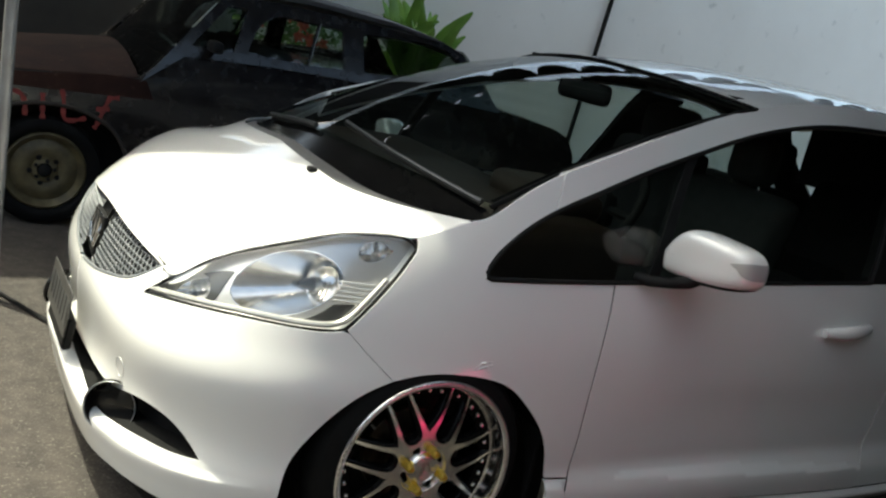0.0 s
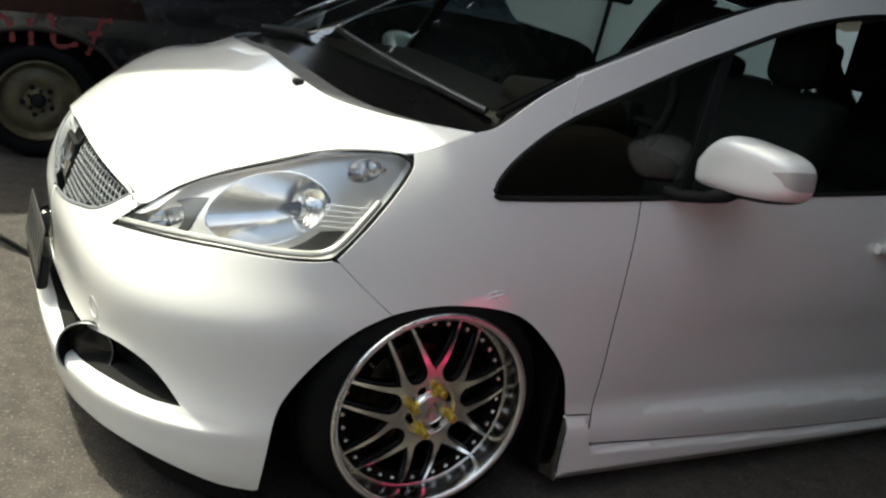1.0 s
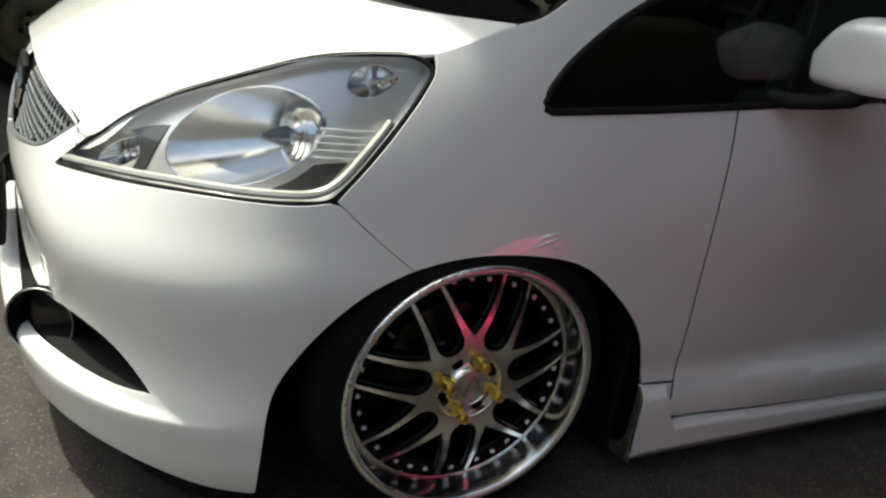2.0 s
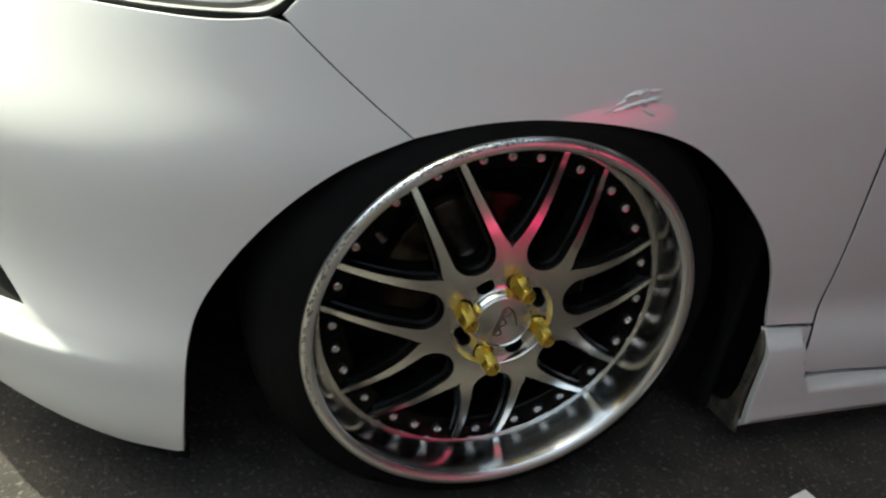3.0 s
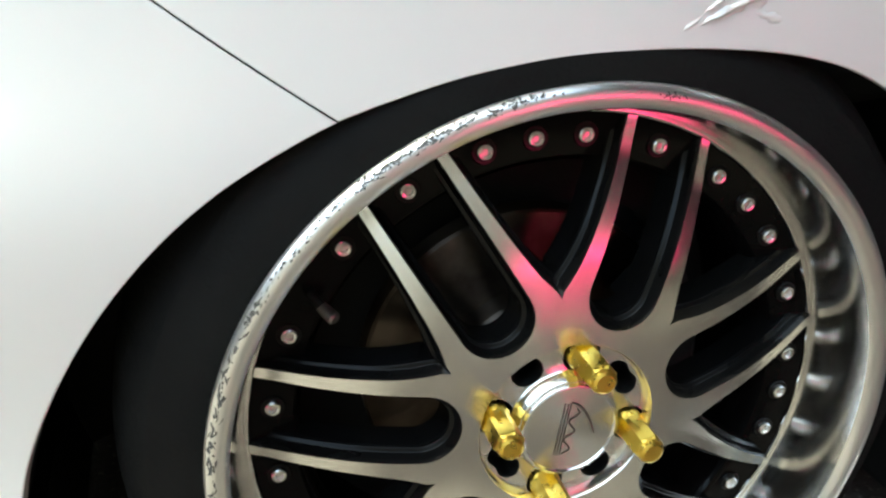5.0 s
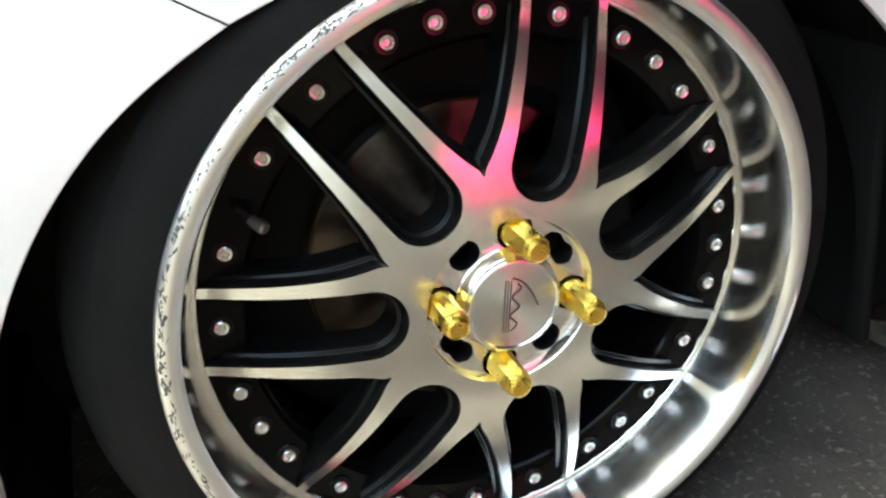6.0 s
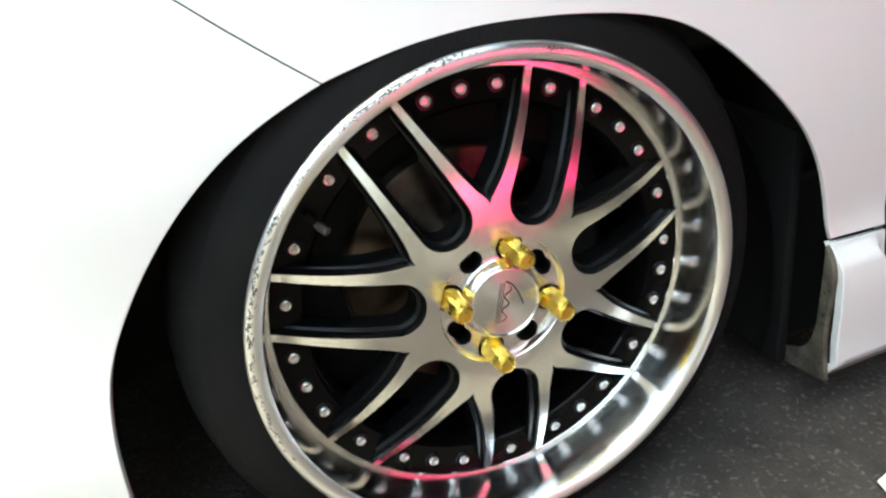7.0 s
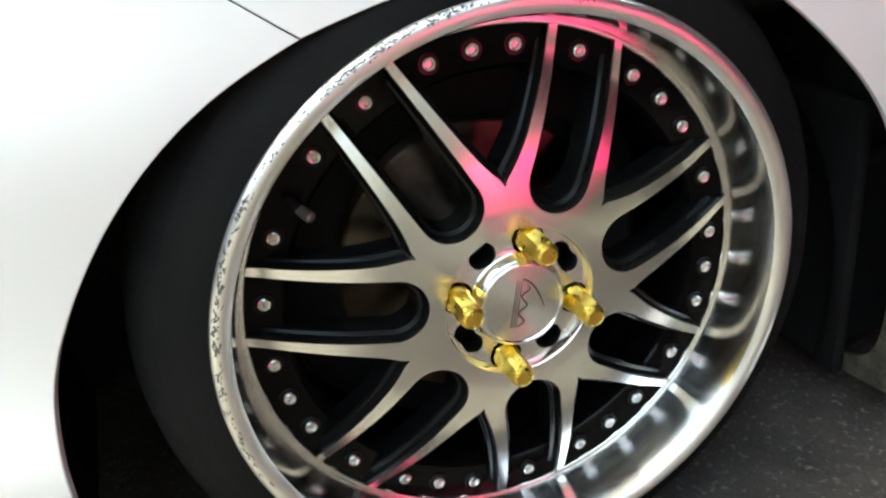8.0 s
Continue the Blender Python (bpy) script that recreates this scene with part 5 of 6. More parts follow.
def build_fog(far):
    ax = Vector((-0.50, -0.85, 0.16))
    m = Matrix.Translation((-0.659, 0.355, 0.2765)) @ ax.to_track_quat("-Y", "Z").to_matrix().to_4x4() @ Matrix.Scale(1.16, 4)
    put = lambda bm: (bmesh.ops.transform(bm, matrix=MIRROR @ m if far else m, verts=bm.verts), bm)[1]
    root = part("fog_lamp", put(lathe([(0.047, 0.030), (0.0500, 0.006), (0.0520, 0.0), (0.0540, -0.002), (0.0555, 0.0), (0.0558, 0.010)], 56)), GLOSSBLACK, car, "round dark fog lamp in a thin satin ring")
    part("fog_ring", put(lathe([(0.0515, -0.0005), (0.0522, -0.0026), (0.0536, -0.0034), (0.0546, -0.0020)], 56)), GRILLE, root, "thin satin ring")
    part("fog_cup", put(lathe([(0.0, 0.058), (0.030, 0.054), (0.050, 0.026)], 32)), GLOSSBLACK, root)
    part("fog_lens", put(lathe([(0.0, 0.022), (0.025, 0.024), (0.049, 0.029)], 32)), GLASS, root, "clear fog lens")


build_fog(False)
build_fog(True)


def build_headlight(far):
    side = flip if far else (lambda p: np.asarray(p))
    put = flip_bm if far else (lambda bm: bm)
    loop = outline(LAMP_LOW, LAMP_BACK, LAMP_TOP, step=0.010)

    def oval(s, z, a, b, tilt, n=56):
        t = np.linspace(0, 2 * math.pi, n + 1)[:-1]
        x, y = a * np.cos(t), b * np.sin(t)
        c, k = math.cos(radians(tilt)), math.sin(radians(tilt))
        return np.stack([s + x * c - y * k, z + x * k + y * c], -1)
    main, inner, turn = oval(0.893, 0.693, 0.164, 0.066, 13.5, 72), oval(0.622, 0.6235, 0.066, 0.022, 20), oval(1.128, 0.790, 0.040, 0.022, 18)
    deep = 0.034
    root = panel("headlight", shrink(loop, -0.003), lambda s, z: skin(s, z, -deep), BEZEL, car, "swept clear headlight with grey bezel and chrome reflectors", 0.015, 0.0, holes=[main, inner, turn], mirror=far, gap=0)
    a, b = side(skin(loop[:, 0], loop[:, 1], -0.003)), side(skin(loop[:, 0], loop[:, 1], -deep - 0.004))
    n = len(loop)
    mesh_part("lamp_wall", np.concatenate([a, b]), [(i, (i + 1) % n, n + (i + 1) % n, n + i) for i in range(n)], BEZEL, root)
    lens = panel("lens", shrink(loop, 0.003), lambda s, z: skin(s, z, -0.001), GLASS, root, "clear curved lens", 0.02, 0.0, mirror=far, gap=0)
    lens.visible_shadow = False
    part("lamp_seal", tube(side(skin(loop[:, 0], loop[:, 1], -0.0050)), 0.0040, 8, True), BLACK, root, "black seal")
    low = np.array(LAMP_LOW + LAMP_BACK[1:])
    d = np.r_[0, np.cumsum(np.hypot(*np.diff(low, axis=0).T))]
    ls = spline(d, low)(np.linspace(0.02, d[-1] - 0.085, 110))
    nrm = np.gradient(ls, axis=0)
    nrm = np.stack([-nrm[:, 1], nrm[:, 0]], -1) / np.hypot(*nrm.T)[:, None]
    st = ls + nrm * 0.0115
    st[6:-6] = sum(st[6 + k:len(st) - 6 + k] for k in range(-6, 7)) / 13
    part("edge_strip", tube(side(skin(st[:, 0], st[:, 1], -0.008)), 0.0070, 8), SEAL, root, "pale strip along the lower edge")

    def bowl(name, ring, axis, depth, label):
        """A dish from its rim in the bezel back to its bulb."""
        rim = skin(ring[:, 0], ring[:, 1], -deep)
        c = rim.mean(0)
        axis = np.array(axis) / np.linalg.norm(axis)
        rows, k = [], 14
        for i in range(k + 1):
            t = i / k
            rows.append(c + (rim - c) * math.sqrt(max(0.0, 1 - t * 0.985)) + axis * depth * t)
        n = len(ring)
        faces = [(i * n + j, i * n + (j + 1) % n, (i + 1) * n + (j + 1) % n, (i + 1) * n + j) for i in range(k) for j in range(n)]
        mesh_part(name, side(np.concatenate(rows)), faces, REFLECTOR, root, label)
        part("reflector_rim", tube(side(rim), 0.0016, 6, True), CHROME if name == "main_reflector" else BEZEL, root)
        return c, axis
    c, ax = bowl("main_reflector", main, (0.95, 0.12, -0.06), 0.125, "large chrome main reflector")
    m = Matrix.Translation(c + ax * 0.115) @ Vector(-ax).to_track_quat("-Y", "Z").to_matrix().to_4x4()
    for nm, prof, mat in (("bulb_shield", [(0.0, -0.085), (0.005, -0.083), (0.014, -0.058), (0.016, -0.050), (0.016, -0.046), (0.012, -0.045)], PAD), ("bulb", [(0.0, -0.060), (0.008, -0.055), (0.009, -0.01), (0.014, 0.0)], REFLECTOR), ("bulb_collar", [(0.024, -0.020), (0.030, -0.042), (0.033, -0.044), (0.034, -0.036), (0.038, -0.038), (0.040, -0.030), (0.044, -0.032), (0.047, -0.022), (0.050, -0.018), (0.050, -0.006)], CHROME)):
        bm = lathe(prof, 28)
        bmesh.ops.transform(bm, matrix=m, verts=bm.verts)
        part(nm, put(bm), mat, root)
    for ring, axis, dp in ((inner, (0.9, 0.35, -0.1), 0.034), (turn, (0.8, 0.55, -0.15), 0.034)):
        c, ax = bowl("small_reflector", ring, axis, dp, "small chrome reflector")
        for i in range(5):
            q = c + ax * dp * 0.55 + np.array((0.010, -0.012, 0.006)) * (i - 2) * 0.9
            k = lathe([(0.0, -0.010), (0.005, -0.007), (0.0065, 0.0), (0.005, 0.008)], 10)
            bmesh.ops.transform(k, matrix=Matrix.Translation(q), verts=k.verts)
            part("facet", put(k), REFLECTOR, root)
    for patch in (outline([(0.668, 0.606), (0.700, 0.618), (0.708, 0.645), (0.722, 0.684)], [(0.722, 0.684), (0.665, 0.672), (0.618, 0.656)], [(0.618, 0.656), (0.662, 0.648), (0.676, 0.630), (0.668, 0.606)], step=0.012),
                  outline([(0.960, 0.628), (1.020, 0.632), (1.056, 0.640)], [(1.056, 0.640), (1.090, 0.674)], [(1.090, 0.674), (1.035, 0.669)], [(1.035, 0.669), (1.000, 0.645), (0.960, 0.628)], step=0.012)):
        panel("bezel_pad", patch, lambda s, z: skin(s, z, -deep + 0.003), PAD, root, "dark grey pad beside the reflector", 0.012, 0.002, mirror=far, gap=0)
    for i in range(5):
        t = i / 4
        ss = np.linspace(1.030 + 0.012 * t, 1.100 + 0.034 * t, 10)
        part("bezel_rib", put(tube(skin(ss, 0.684 + 0.040 * t + 0 * ss, -0.018), 0.0018, 6)), BEZEL, root, "fine bezel rib")
    return root


build_headlight(False)
build_headlight(True)


# ---- mirror and handle ----
def mirror_shape(grow, keep=None, fine=1):
    """The mirror's shell: tall and raked at the inner end, tapering outward; keep picks a patch of it."""
    bm = bmesh.new()
    bmesh.ops.create_uvsphere(bm, u_segments=72 * fine, v_segments=48 * fine, radius=1.0)
    if keep:
        gone = [f for f in bm.faces if not keep(f.calc_center_median())]
        bmesh.ops.delete(bm, geom=gone, context="FACES")
    c = Vector((0.655, -0.122, 0.892))
    sq = lambda t, p: math.copysign(abs(t) ** p, t)
    for v in bm.verts:
        x, y, z = v.co
        # the lower inner corner is the sharpest
        keen = max(0.0, min(1.0, -2.2 * z)) * max(0.0, min(1.0, 2.2 * y))
        x, y, z = sq(x, 0.60), sq(y, 0.44 - 0.16 * keen), sq(z, 0.58 - 0.20 * keen)
        out = (1 - y) / 2
        up = 0.084 - 0.030 * out ** 1.3
        low = 0.058 - 0.010 * out + 0.012 * math.sin(math.pi * out)
        yy = y * 0.126 - 0.055 * (1 - out) * max(0.0, z) - 0.012 * (1 - out) * abs(min(0.0, z)) * 0
        xx = x * (0.066 if x < 0 else 0.050) + 0.050 * out - 0.008 * z
        zz = (up if z > 0 else low) * z - 0.006 + 0.014 * out
        v.co = c + Vector((xx, yy, zz)) * grow
    return bm


def build_mirror(far):
    put = flip_bm if far else (lambda bm: bm)
    root = part("door_mirror", put(mirror_shape(1.0)), PAINT, car, "white door mirror with a clear side repeater", 60)
    wedge = lambda q: q.x < 0.55 and -q.y > 0.36 and abs(q.z - 0.12) < 0.01 + 0.36 * max(0, -q.y - 0.36)
    part("repeater", put(mirror_shape(1.012, wedge, 4)), material("clear repeater lens", (0.55, 0.55, 0.54), 0.12, 0.3, coat=1.0), root, "clear wedge side repeater")
    part("mirror_base", put(mirror_shape(1.008, lambda q: q.z < -0.70)), BLACK, root, "black underside")
    part("mirror_foot", put(tube([(0.555, 0.016, 0.800), (0.575, -0.02, 0.800), (0.61, -0.06, 0.810), (0.64, -0.09, 0.828), (0.655, -0.104, 0.838), (0.662, -0.110, 0.843)], [0.017, 0.015, 0.014, 0.020, 0.016, 0.004], 14)), BLACK, root, "black mirror foot")
    part("mirror_glass", put(block((0.712, -0.20, 0.850), (0.718, -0.06, 0.935), 0.003, 1)), CHROME, root, "mirror glass")


build_mirror(False)
build_mirror(True)
for _, far in BOTH:
    ss = np.linspace(s_of_x(1.36), s_of_x(1.58), 14)
    h = skin(ss, 0.675 + 0.02 * (ss - ss[0]) / (ss[-1] - ss[0]), 0.024 * np.sin(math.pi * np.linspace(0.08, 0.92, 14)) + 0.004)
    if far:
        h = flip(h)
    bm = tube(h, 0.015 + 0.007 * np.sin(math.pi * np.linspace(0, 1, 14)), 12)
    part("door_handle", bm, PAINT, car, "white door handle")

# ---- cabin ----
part("dashboard", block((0.12, 0.12, 0.55), (0.62, 2 * CENTRE - 0.12, 0.885), 0.06, 4), DASH, car, "dark brown dashboard")
part("instrument_hood", block((0.42, 0.28, 0.86), (0.64, 0.62, 0.95), 0.04, 4), DASH, car)
wheel_pts = [(0.72 + 0.09 * math.cos(t), 0.44 + 0.18 * math.sin(t), 0.90 + 0.155 * math.cos(t)) for t in np.linspace(0, 2 * math.pi, 33)[:-1]]
sw = part("steering_wheel", tube(wheel_pts, 0.015, 10, True), BLACK, car, "black steering wheel")
part("wheel_boss", block((0.70, 0.37, 0.84), (0.76, 0.51, 0.95), 0.02, 2), BLACK, sw)
part("wheel_bar", tube([(0.73, 0.27, 0.90), (0.73, 0.61, 0.90)], 0.014, 8), BLACK, sw)


def build_seat(x, y, wide, tall=0.0, rest=0.14):
    seat = part("seat", block((x, y - wide / 2, 0.50), (x + 0.52, y + wide / 2, 0.66), 0.05, 3), CLOTH, car, "dark grey cloth seat")
    part("seat_back", block((x + 0.46, y - wide / 2, 0.58), (x + 0.60, y + wide / 2, 1.07 + tall), 0.05, 3, warp=lambda c: Vector((c.x + 0.25 * (c.z - 0.58), c.y, c.z))), CLOTH, seat)
    part("headrest", block((x + 0.60, y - rest, 1.06 + tall * 0.6), (x + 0.72, y + rest, 1.23 + tall * 0.5), 0.045, 3), CLOTH, seat)
    for dy in (-0.06, 0.06):
        part("headrest_post", tube([(x + 0.645, y + dy, 1.02), (x + 0.655, y + dy, 1.12)], 0.006, 8), STEEL, seat)


build_seat(0.72, 0.44, 0.46, -0.04, 0.085)
build_seat(1.02, 2 * CENTRE - 0.44, 0.50)
build_seat(1.62, 0.48, 0.64, 0.0)
build_seat(1.62, 2 * CENTRE - 0.48, 0.64, -0.10)
part("cabin_floor", block((0.3, 0.12, 0.42), (2.8, 2 * CENTRE - 0.12, 0.46), 0.01, 1), BLACK, car)
# panel added inside the tailgate to block the bright wall behind it
part("rear_blocker", block((2.80, 0.17, 0.98), (2.825, 1.345, 1.318), 0.006, 1), CLOTH, car, "dark panel added inside the rear window to block the bright wall")
part("headlining", block((1.0, 0.26, 1.30), (2.8, 2 * CENTRE - 0.26, 1.315), 0.004, 1, warp=lambda c: c), CLOTH, car)
mir = part("inside_mirror", block((0.835, CENTRE - 0.155, 1.185), (0.870, CENTRE + 0.115, 1.258), 0.028, 4), BLACK, car, "black inside mirror")
part("mirror_stalk", tube([(0.86, CENTRE, 1.23), (0.855, CENTRE, 1.27), (0.81, CENTRE, 1.31)], 0.012, 8), BLACK, mir)


# ---- the old black car behind ----
OLD_Y = 2.85
OLD_W = 1.55
old = thing("old_black_car", "derelict black saloon car with brown primed wing and red brush marks", "car")


def build_old_car():
    y0, y1 = OLD_Y, OLD_Y + OLD_W
    lower = outline([(-1.10, 0.30), (-1.12, 0.60), (-1.05, 0.70)], [(-1.05, 0.70), (-0.6, 0.735), (-0.18, 0.772)], [(-0.18, 0.772), (0.02, 0.935), (0.35, 0.965), (1.70, 0.985), (1.93, 0.940), (2.17, 0.912), (2.40, 0.880), (2.48, 0.855)], [(2.48, 0.855), (2.545, 0.78), (2.575, 0.55), (2.52, 0.30)], [(2.52, 0.30), (2.44, 0.24)],
                    [(2.44, 0.24), (-0.16, 0.22)], [(-0.16, 0.22), (-0.185, 0.36), (-0.27, 0.50), (-0.42, 0.575), (-0.55, 0.59), (-0.68, 0.575), (-0.83, 0.50), (-0.915, 0.36), (-0.94, 0.24)], [(-0.94, 0.24), (-1.10, 0.30)], step=0.05)
    side_bulge = lambda x, z: np.stack([x, y0 + 0.05 * ((z - 0.55) / 0.4) ** 2, z], -1)
    body = part("body_core", prism(shrink(lower, 0.03), y0 + 0.06, y1 - 0.06), OLDBLACK, old)
    for far in (0, 1):
        fn = side_bulge if not far else (lambda x, z: np.stack([x, y1 - 0.05 * ((z - 0.55) / 0.4) ** 2, z], -1))
        panel("body_side", lower, fn, OLDBLACK, old, "dull black body side", 0.06, 0.06, turned=bool(far), gap=0)
    lipline = spline(range(9), np.array([(-0.16, 0.24), (-0.185, 0.36), (-0.27, 0.50), (-0.42, 0.575), (-0.55, 0.59), (-0.68, 0.575), (-0.83, 0.50), (-0.915, 0.36), (-0.94, 0.26)]))(np.linspace(0, 8, 50))
    part("arch_lip", tube(side_bulge(lipline[:, 0], lipline[:, 1]) - [0, 0.004, 0], 0.010, 8), BROWNLIP, old, "dull brown rolled lip of the wheel arch")
    # bonnet with brown primer; the near wing's top is primer too
    def hood(u, v):
        x = -1.05 + 0.87 * u
        y = y0 + 0.03 + (OLD_W - 0.06) * v
        z = np.interp(x, [-1.05, -0.6, -0.2, 0.12], [0.705, 0.738, 0.776, 0.80]) + 0.10 * (1 - (2 * v - 1) ** 2) * (0.4 + 0.6 * u)
        return np.stack([x, y, z], -1)
    loft("bonnet", hood, 16, 20, PRIMER, old, "bonnet in brown primer", 0.02)
    wing = outline([(-1.05, 0.64), (-0.60, 0.655), (-0.10, 0.68)], [(-0.10, 0.68), (-0.14, 0.765)], [(-0.14, 0.765), (-0.20, 0.768), (-0.6, 0.732), (-1.05, 0.698)], [(-1.05, 0.698), (-1.05, 0.64)], step=0.05)
    panel("wing_top", wing, lambda x, z: side_bulge(x, z) - [0, 0.004, 0], PRIMER, old, "brown primed wing top", 0.05, 0.004)
    # cabin: pillars, roof, glass
    slope = lambda z: (z - 0.98) * 0.38
    cab = outline([(-0.18, 0.765), (0.00, 0.99), (0.20, 1.235)], [(0.20, 1.235), (0.40, 1.300), (0.66, 1.318), (1.20, 1.300), (1.50, 1.262), (1.66, 1.215)], [(1.66, 1.215), (1.79, 1.075), (1.95, 0.925)], [(1.95, 0.925), (0.35, 0.935), (0.02, 0.915)], [(0.02, 0.915), (-0.18, 0.765)], step=0.05)
    front_win = outline([(0.05, 0.975), (0.27, 0.98)], [(0.27, 0.98), (0.335, 1.205)], [(0.335, 1.205), (0.235, 1.205)], [(0.235, 1.205), (0.05, 0.975)], step=0.06)
    rear_win = outline([(0.345, 0.995), (0.62, 0.985), (0.895, 1.000)], [(0.895, 1.000), (0.880, 1.205)], [(0.880, 1.205), (0.66, 1.208), (0.46, 1.185), (0.40, 1.13), (0.345, 0.995)], step=0.05)
    tail_win = outline([(1.01, 1.005), (1.62, 1.045)], [(1.62, 1.045), (1.625, 1.17), (1.55, 1.215), (1.40, 1.232), (1.00, 1.208)], [(1.00, 1.208), (1.01, 1.005)], step=0.06)
    for far in (0, 1):
        fn = lambda x, z, far=far: np.stack([x, (y0 + 0.045 + slope(z)) if not far else (y1 - 0.045 - slope(z)), z], -1)
        panel("cabin_side", cab, fn, OLDBLACK, old, "black cabin side with window openings", 0.08, 0.03, holes=[front_win, rear_win, tail_win], turned=bool(far), gap=0)
        part("window_divider", tube(fn(np.array([0.675, 0.735]), np.array([0.985, 1.212])), 0.010, 8), OLDBLACK, old)
    def roof(u, v):
        x = 0.20 + 1.47 * u
        y = y0 + 0.15 + (OLD_W - 0.30) * v
        return np.stack([x, y, np.interp(x, [0.20, 0.40, 0.66, 1.20, 1.50, 1.67], [1.238, 1.303, 1.322, 1.304, 1.266, 1.219]) + 0.035 * (1 - (2 * v - 1) ** 2)], -1)
    loft("roof", roof, 20, 14, material("grey roof paint", (0.16, 0.155, 0.15), 0.5, tone=(0.10, 0.095, 0.09), scale=4), old, "grey roof panel", 0.05)
    clear = glass("old side glass", (0.72, 0.78, 0.74))
    # tint darkened in place of the unlit cabin behind the glass
    dim = glass("darkened old side glass", (0.22, 0.25, 0.23))
    for far in (0, 1):
        fn = lambda x, z, far=far: np.stack([x, (y0 + 0.062 + slope(z)) if not far else (y1 - 0.062 - slope(z)), z], -1)
        for nm, lo, mat in (("front_side_window", front_win, dim), ("rear_side_window", rear_win, clear), ("tail_side_window", tail_win, clear)):
            panel(nm, shrink(lo, -0.006), fn, mat, old, "old side window", 0.15, 0.0, gap=0)
    # this tint too is darkened in place of the cabin's shade
    loft("windscreen", lambda u, v: np.stack([-0.14 + 0.34 * u - 0.05 * (1 - (2 * v - 1) ** 2), y0 + 0.09 + 0.07 * u + (OLD_W - 0.18 - 0.14 * u) * v, 0.80 + 0.44 * u], -1), 6, 10, glass("old windscreen", (0.16, 0.17, 0.165)), old, "dark old windscreen")
    loft("rear_window", lambda u, v: np.stack([1.66 + 0.28 * u, y0 + 0.14 - 0.06 * u + (OLD_W - 0.28 + 0.12 * u) * v, 1.232 - 0.285 * u + 0.02 * np.sin(math.pi * u)], -1), 8, 10, dim, old, "darkened rear window")
    loft("boot_lid", lambda u, v: np.stack([1.93 + 0.60 * u, y0 + 0.05 + (OLD_W - 0.10) * v, np.interp(u, [0, 0.4, 0.78, 0.92, 1.0], [0.946, 0.917, 0.886, 0.860, 0.800]) + 0.02 * (1 - (2 * v - 1) ** 2)], -1), 16, 12, OLDBLACK, old, "dull black boot lid", 0.02)
    part("old_dash", block((-0.02, y0 + 0.12, 0.76), (0.22, y1 - 0.12, 0.90), 0.03), BLACK, old)
    for dy in (0.40, 1.15):
        part("old_seat", block((0.52, y0 + dy - 0.22, 0.6), (0.66, y0 + dy + 0.22, 1.02), 0.05, 3), CLOTH, old)
    part("wing_mirror", block((0.12, y0 - 0.10, 0.965), (0.18, y0 + 0.04, 1.025), 0.02, 2), BLACK, old)
    # red brush strokes on the near wing
    for pts in ([(-0.78, 0.62), (-0.71, 0.625), (-0.675, 0.59), (-0.665, 0.52)], [(-0.60, 0.635), (-0.595, 0.58), (-0.59, 0.515)], [(-0.52, 0.665), (-0.505, 0.60), (-0.495, 0.53), (-0.44, 0.53), (-0.40, 0.545)], [(-0.30, 0.665), (-0.325, 0.60), (-0.345, 0.53), (-0.36, 0.50)], [(-0.36, 0.595), (-0.30, 0.605)], [(-0.315, 0.655), (-0.26, 0.665)]):
        c = spline(range(len(pts)), np.array(pts))(np.linspace(0, len(pts) - 1, 14)) if len(pts) > 2 else np.linspace(pts[0], pts[1], 6)
        d = np.gradient(c, axis=0)
        nrm = np.stack([-d[:, 1], d[:, 0]], -1) / np.hypot(*d.T)[:, None]
        w = 0.010 + 0.003 * np.sin(np.arange(len(c)) * 1.7)[:, None]
        a, b = c + nrm * w, c - nrm * w
        lift = lambda p: side_bulge(p[:, 0], p[:, 1]) - [0, 0.006, 0]
        k = len(c)
        mesh_part("brush_mark", np.concatenate([lift(a), lift(b)]), [(i, i + 1, k + i + 1, k + i) for i in range(k - 1)], REDPAINT, old, "red brush stroke")
    # wheels
    for x, ya, turn in ((-0.55, y0 + 0.02, 0), (1.62, y0 + 0.02, 0), (-0.55, y1 - 0.02, 180), (1.62, y1 - 0.02, 180)):
        m = Matrix.Translation((x, ya, 0.262)) @ Matrix.Rotation(radians(turn), 4, "Z")
        rim = lathe([(0.192, 0.010), (0.186, -0.012), (0.178, -0.016), (0.172, -0.008), (0.160, 0.010), (0.150, 0.020), (0.138, 0.012), (0.110, 0.004), (0.085, 0.002), (0.070, 0.012), (0.060, 0.014), (0.055, 0.004), (0.036, 0.0), (0.030, 0.020), (0.0, 0.020)], 64)
        bmesh.ops.transform(rim, matrix=m, verts=rim.verts)
        w = part("old_wheel", rim, OLDRIM, old, "dirty olive cream steel wheel", 50)
        ty = lathe([(0.188, -0.005), (0.200, -0.022), (0.225, -0.030), (0.250, -0.020), (0.262, 0.005), (0.262, 0.12), (0.20, 0.14)], 64)
        bmesh.ops.transform(ty, matrix=m, verts=ty.verts)
        part("old_tyre", ty, RUBBER, w, "flat worn tyre")
        hub = lathe([(0.0, -0.006), (0.022, -0.006), (0.030, -0.001), (0.033, 0.012)], 24)
        bmesh.ops.transform(hub, matrix=m, verts=hub.verts)
        part("hub_cap", hub, BLACK, w, "dark greasy hub")
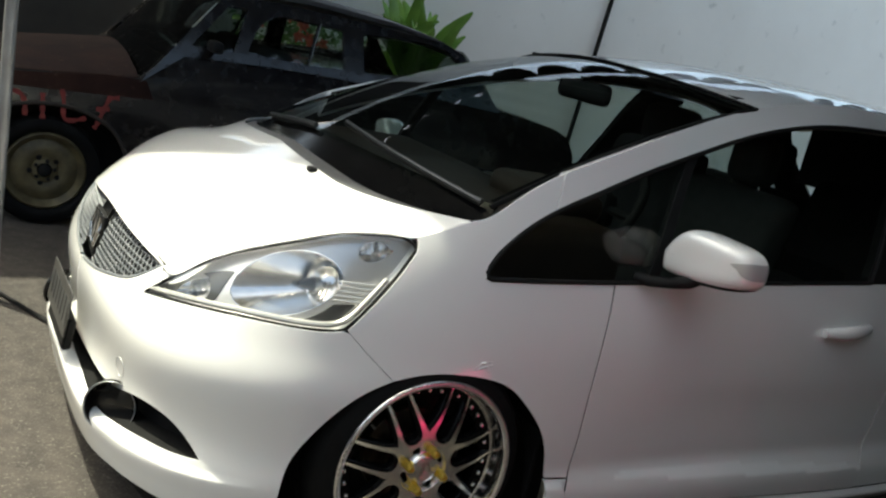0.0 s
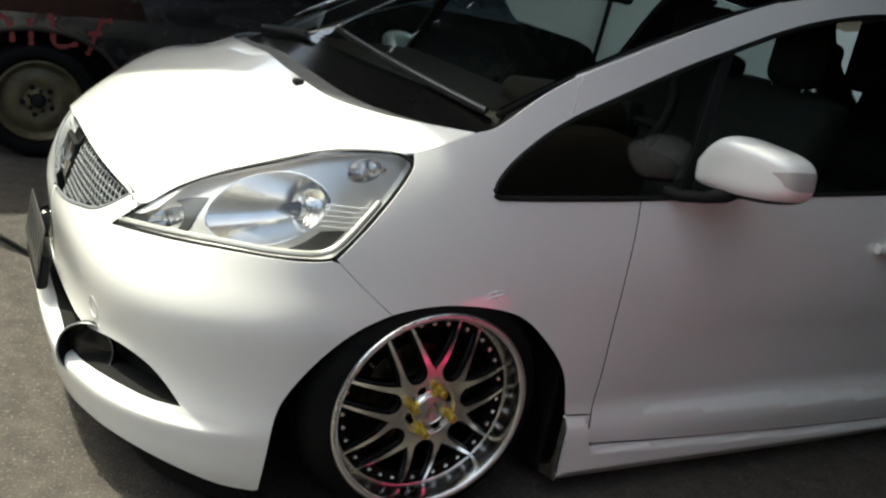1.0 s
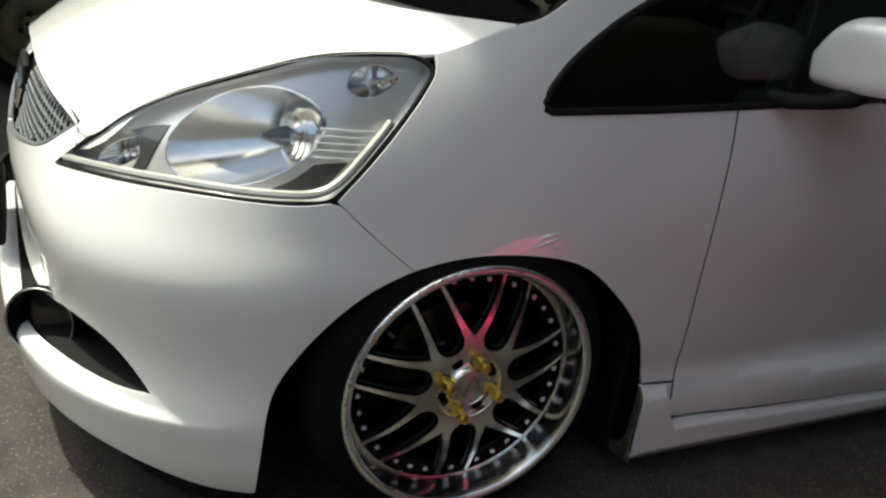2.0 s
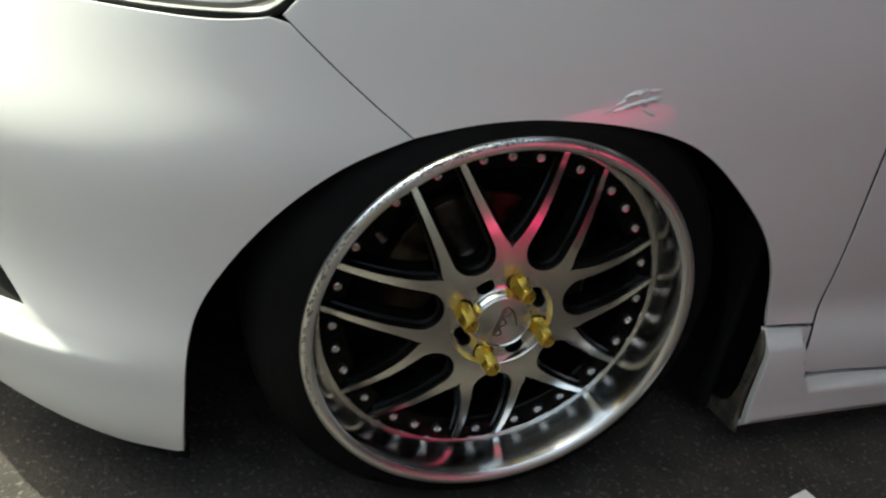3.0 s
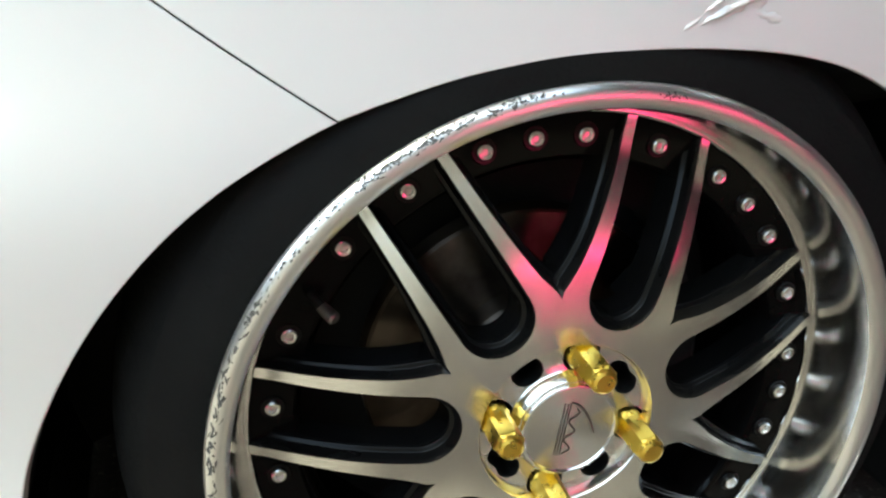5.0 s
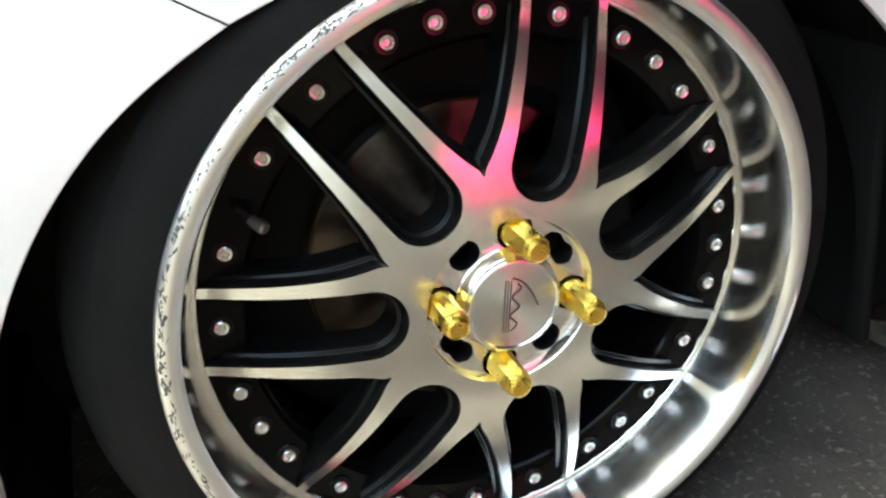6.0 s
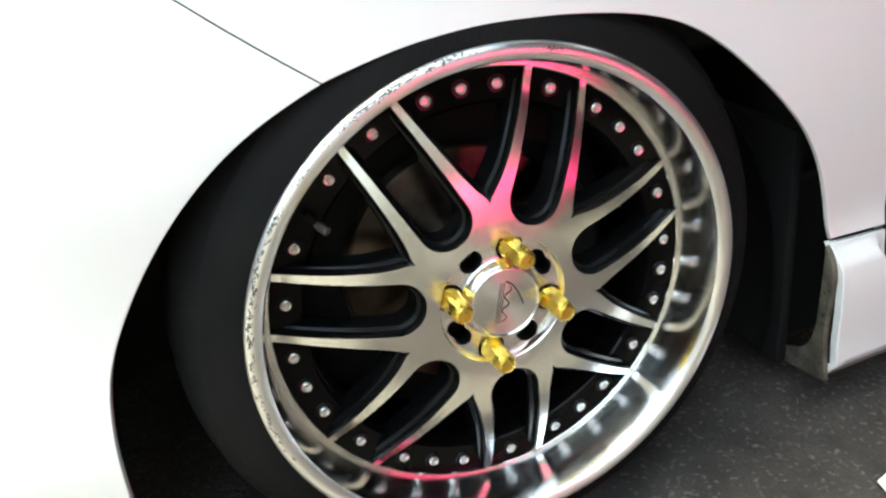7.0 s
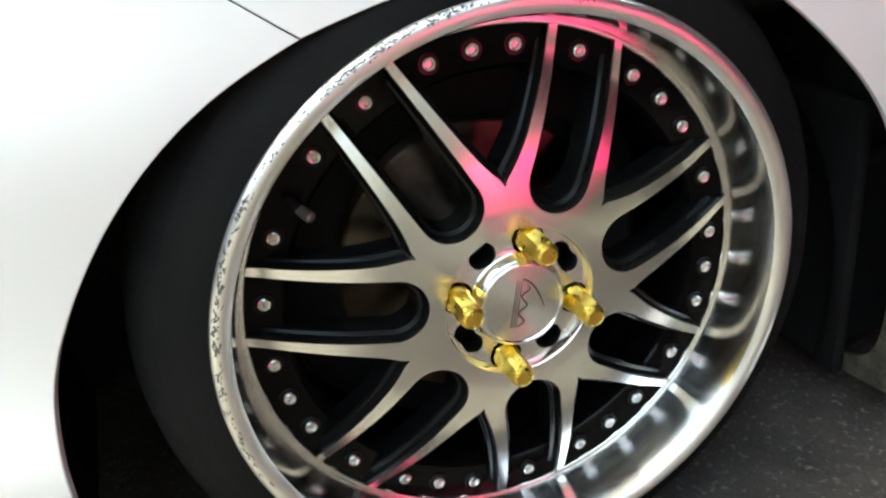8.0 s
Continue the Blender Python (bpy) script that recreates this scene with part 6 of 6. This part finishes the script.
        for k in range(5):
            hx, hz = polar(72 * k + 46, 0.066)
            slot = lathe([(0.0, -0.0005), (0.011, -0.0005), (0.013, 0.010)], 14)
            bmesh.ops.transform(slot, matrix=m @ Matrix.Translation((hx, 0, hz)), verts=slot.verts)
            part("rim_hole", slot, BLACK, w, "dark hole in the rim")
            hx, hz = polar(72 * k + 10, 0.046)
            nb = lathe([(0.0, -0.012), (0.008, -0.012), (0.010, 0.010)], 8)
            bmesh.ops.transform(nb, matrix=m @ Matrix.Translation((hx, 0, hz)), verts=nb.verts)
            part("wheel_nut", nb, BLACK, w)
    part("arch_dark", block((-0.95, y0 + 0.22, 0.2), (-0.14, y1 - 0.22, 0.62), 0.02), BLACK, old)


build_old_car()


# ---- post, cables, pipe on the wall, plants, scrap of card ----
post = part("yard_post", tube([(-0.815, 1.8, 0), (-0.845, 1.8, 1.0), (-0.872, 1.8, 2.4)], 0.022, 14), POSTMAT)
tagged(post, "slim galvanised steel post in the yard", "post")
cable = part("cable", tube([(-1.6, 3.35, 0.008), (-0.95, 2.18, 0.007), (-0.78, 1.84, 0.008), (-0.63, 1.54, 0.007), (-0.45, 1.20, 0.008)], 0.008, 8), BLACK)
tagged(cable, "black cable lying on the asphalt", "cable")
pipe = part("wall_pipe", tube([(4.28, 5.16, 0.0), (4.335, 5.16, 0.66), (4.425, 5.16, 1.97), (4.49, 5.16, 2.95)], 0.022, 12), BLACK)
tagged(pipe, "black pipe leaning on the white wall", "pipe")

rng = random.Random(5)


def leaf_mesh(bm, base, tip, width, droop):
    base, tip = Vector(base), Vector(tip)
    d = tip - base
    side = d.cross(Vector((rng.uniform(-0.6, 0.6), 1, rng.uniform(-0.2, 0.2)))).normalized()
    prev = None
    n = 8
    for i in range(n + 1):
        t = i / n
        p = base + d * t - Vector((0, 0, droop * t * t))
        w = width * math.sin(math.pi * min(0.97, 0.08 + 0.9 * t)) ** 0.8
        ring = [bm.verts.new(p - side * w), bm.verts.new(p + Vector((0, -0.012, -0.01))), bm.verts.new(p + side * w)]
        if prev:
            for k in range(2):
                bm.faces.new((prev[k], prev[k + 1], ring[k + 1], ring[k]))
        prev = ring


def build_banana(x, y):
    root = thing("banana_plant", "broad-leaved green banana plant by the white wall", "plant", pose(x, y, 0))
    part("stem", tube([(0, 0, 0), (0.03, 0, 0.6), (0.0, 0, 1.1)], [0.07, 0.06, 0.035], 12), LEAF, root)
    for i in range(16):
        a = rng.uniform(0, 2 * math.pi)
        b = (0.0, 0.0, rng.uniform(0.7, 1.15))
        l = rng.uniform(0.22, 0.42)
        bm = bmesh.new()
        leaf_mesh(bm, b, (l * math.cos(a), 0.5 * l * math.sin(a), b[2] + rng.uniform(0.25, 0.75)), rng.uniform(0.045, 0.08), rng.uniform(0.02, 0.18))
        part("leaf", bm, LEAF, root)


build_banana(2.24, 4.95)
build_banana(2.50, 4.98)


def build_flower_bush(x, y):
    root = thing("flowering_bush", "green bush with red flowers by the wall", "plant", pose(x, y, 0))
    for k in range(5):
        a = rng.uniform(0, 6.28)
        part("branch", tube([(0, 0, 0), (0.1 * math.cos(a), 0.06 * math.sin(a), 0.45), (0.25 * math.cos(a), 0.10 * math.sin(a), 0.95)], [0.018, 0.012, 0.006], 6), DIRT, root)
    bm = bmesh.new()
    for i in range(420):
        r = rng.random() ** 0.5
        a = rng.uniform(0, 6.28)
        z = rng.uniform(0.35, 1.18)
        p = Vector((0.42 * r * math.cos(a), 0.18 * r * math.sin(a), z))
        q = p + Vector((rng.uniform(-1, 1), rng.uniform(-1, 0.3), rng.uniform(-0.5, 0.8))).normalized() * rng.uniform(0.04, 0.08)
        leaf_mesh(bm, p, q, 0.014, 0.01)
    tagged(part("foliage", bm, BUSH, root, "small green leaves"), kind="stuff")
    for i in range(9):
        p = Vector((rng.uniform(-0.38, 0.38), -0.16, rng.uniform(0.82, 1.2)))
        bm = bmesh.new()
        for k in range(5):
            a = 2 * math.pi * k / 5 + i
            leaf_mesh(bm, p, p + Vector((0.045 * math.cos(a), -0.025, 0.045 * math.sin(a))), 0.018, 0.0)
        part("flower", bm, PETAL, root, "red flower")


build_flower_bush(1.62, 4.85)
build_flower_bush(1.15, 4.9)

card = outline([(0.365, -0.152), (0.47, -0.128)], [(0.47, -0.128), (0.50, -0.24)], [(0.50, -0.24), (0.335, -0.27)], [(0.335, -0.27), (0.365, -0.152)], step=0.02)
ob = panel("white_card", card, lambda x, y: np.stack([x, y, 0.006 + 0.010 * np.sin((x - 0.36) * 14) ** 2], -1), PAPER, None, "", 0.02, 0.002, gap=0)
tagged(ob, "scrap of white card on the asphalt beside the car", "card")


def build_red_form():
    """An unseen low red form beside the car, added for the wheel's faces to mirror; its stool shape is made up."""
    root = thing("red_form", "unseen low red form added for its reflection in the wheel", "stool", pose(0.475, -1.00, 0.0))
    bm = bmesh.new()
    bmesh.ops.create_uvsphere(bm, u_segments=40, v_segments=24, radius=1.0)
    sq = lambda t, p: math.copysign(abs(t) ** p, t)
    for v in bm.verts:
        v.co = Vector((0.33 * sq(v.co.x, 0.55), 0.12 * sq(v.co.y, 0.6), 0.240 + 0.100 * v.co.z))
    part("seat", bm, REDPLASTIC, root, "rounded red body", 60)
    for sx, sy in ((-1, -1), (1, -1), (-1, 1), (1, 1)):
        part("leg", tube([(0.20 * sx, 0.06 * sy, 0.24), (0.23 * sx, 0.09 * sy, 0.0)], 0.012, 10), BLACK, root)


build_red_form()
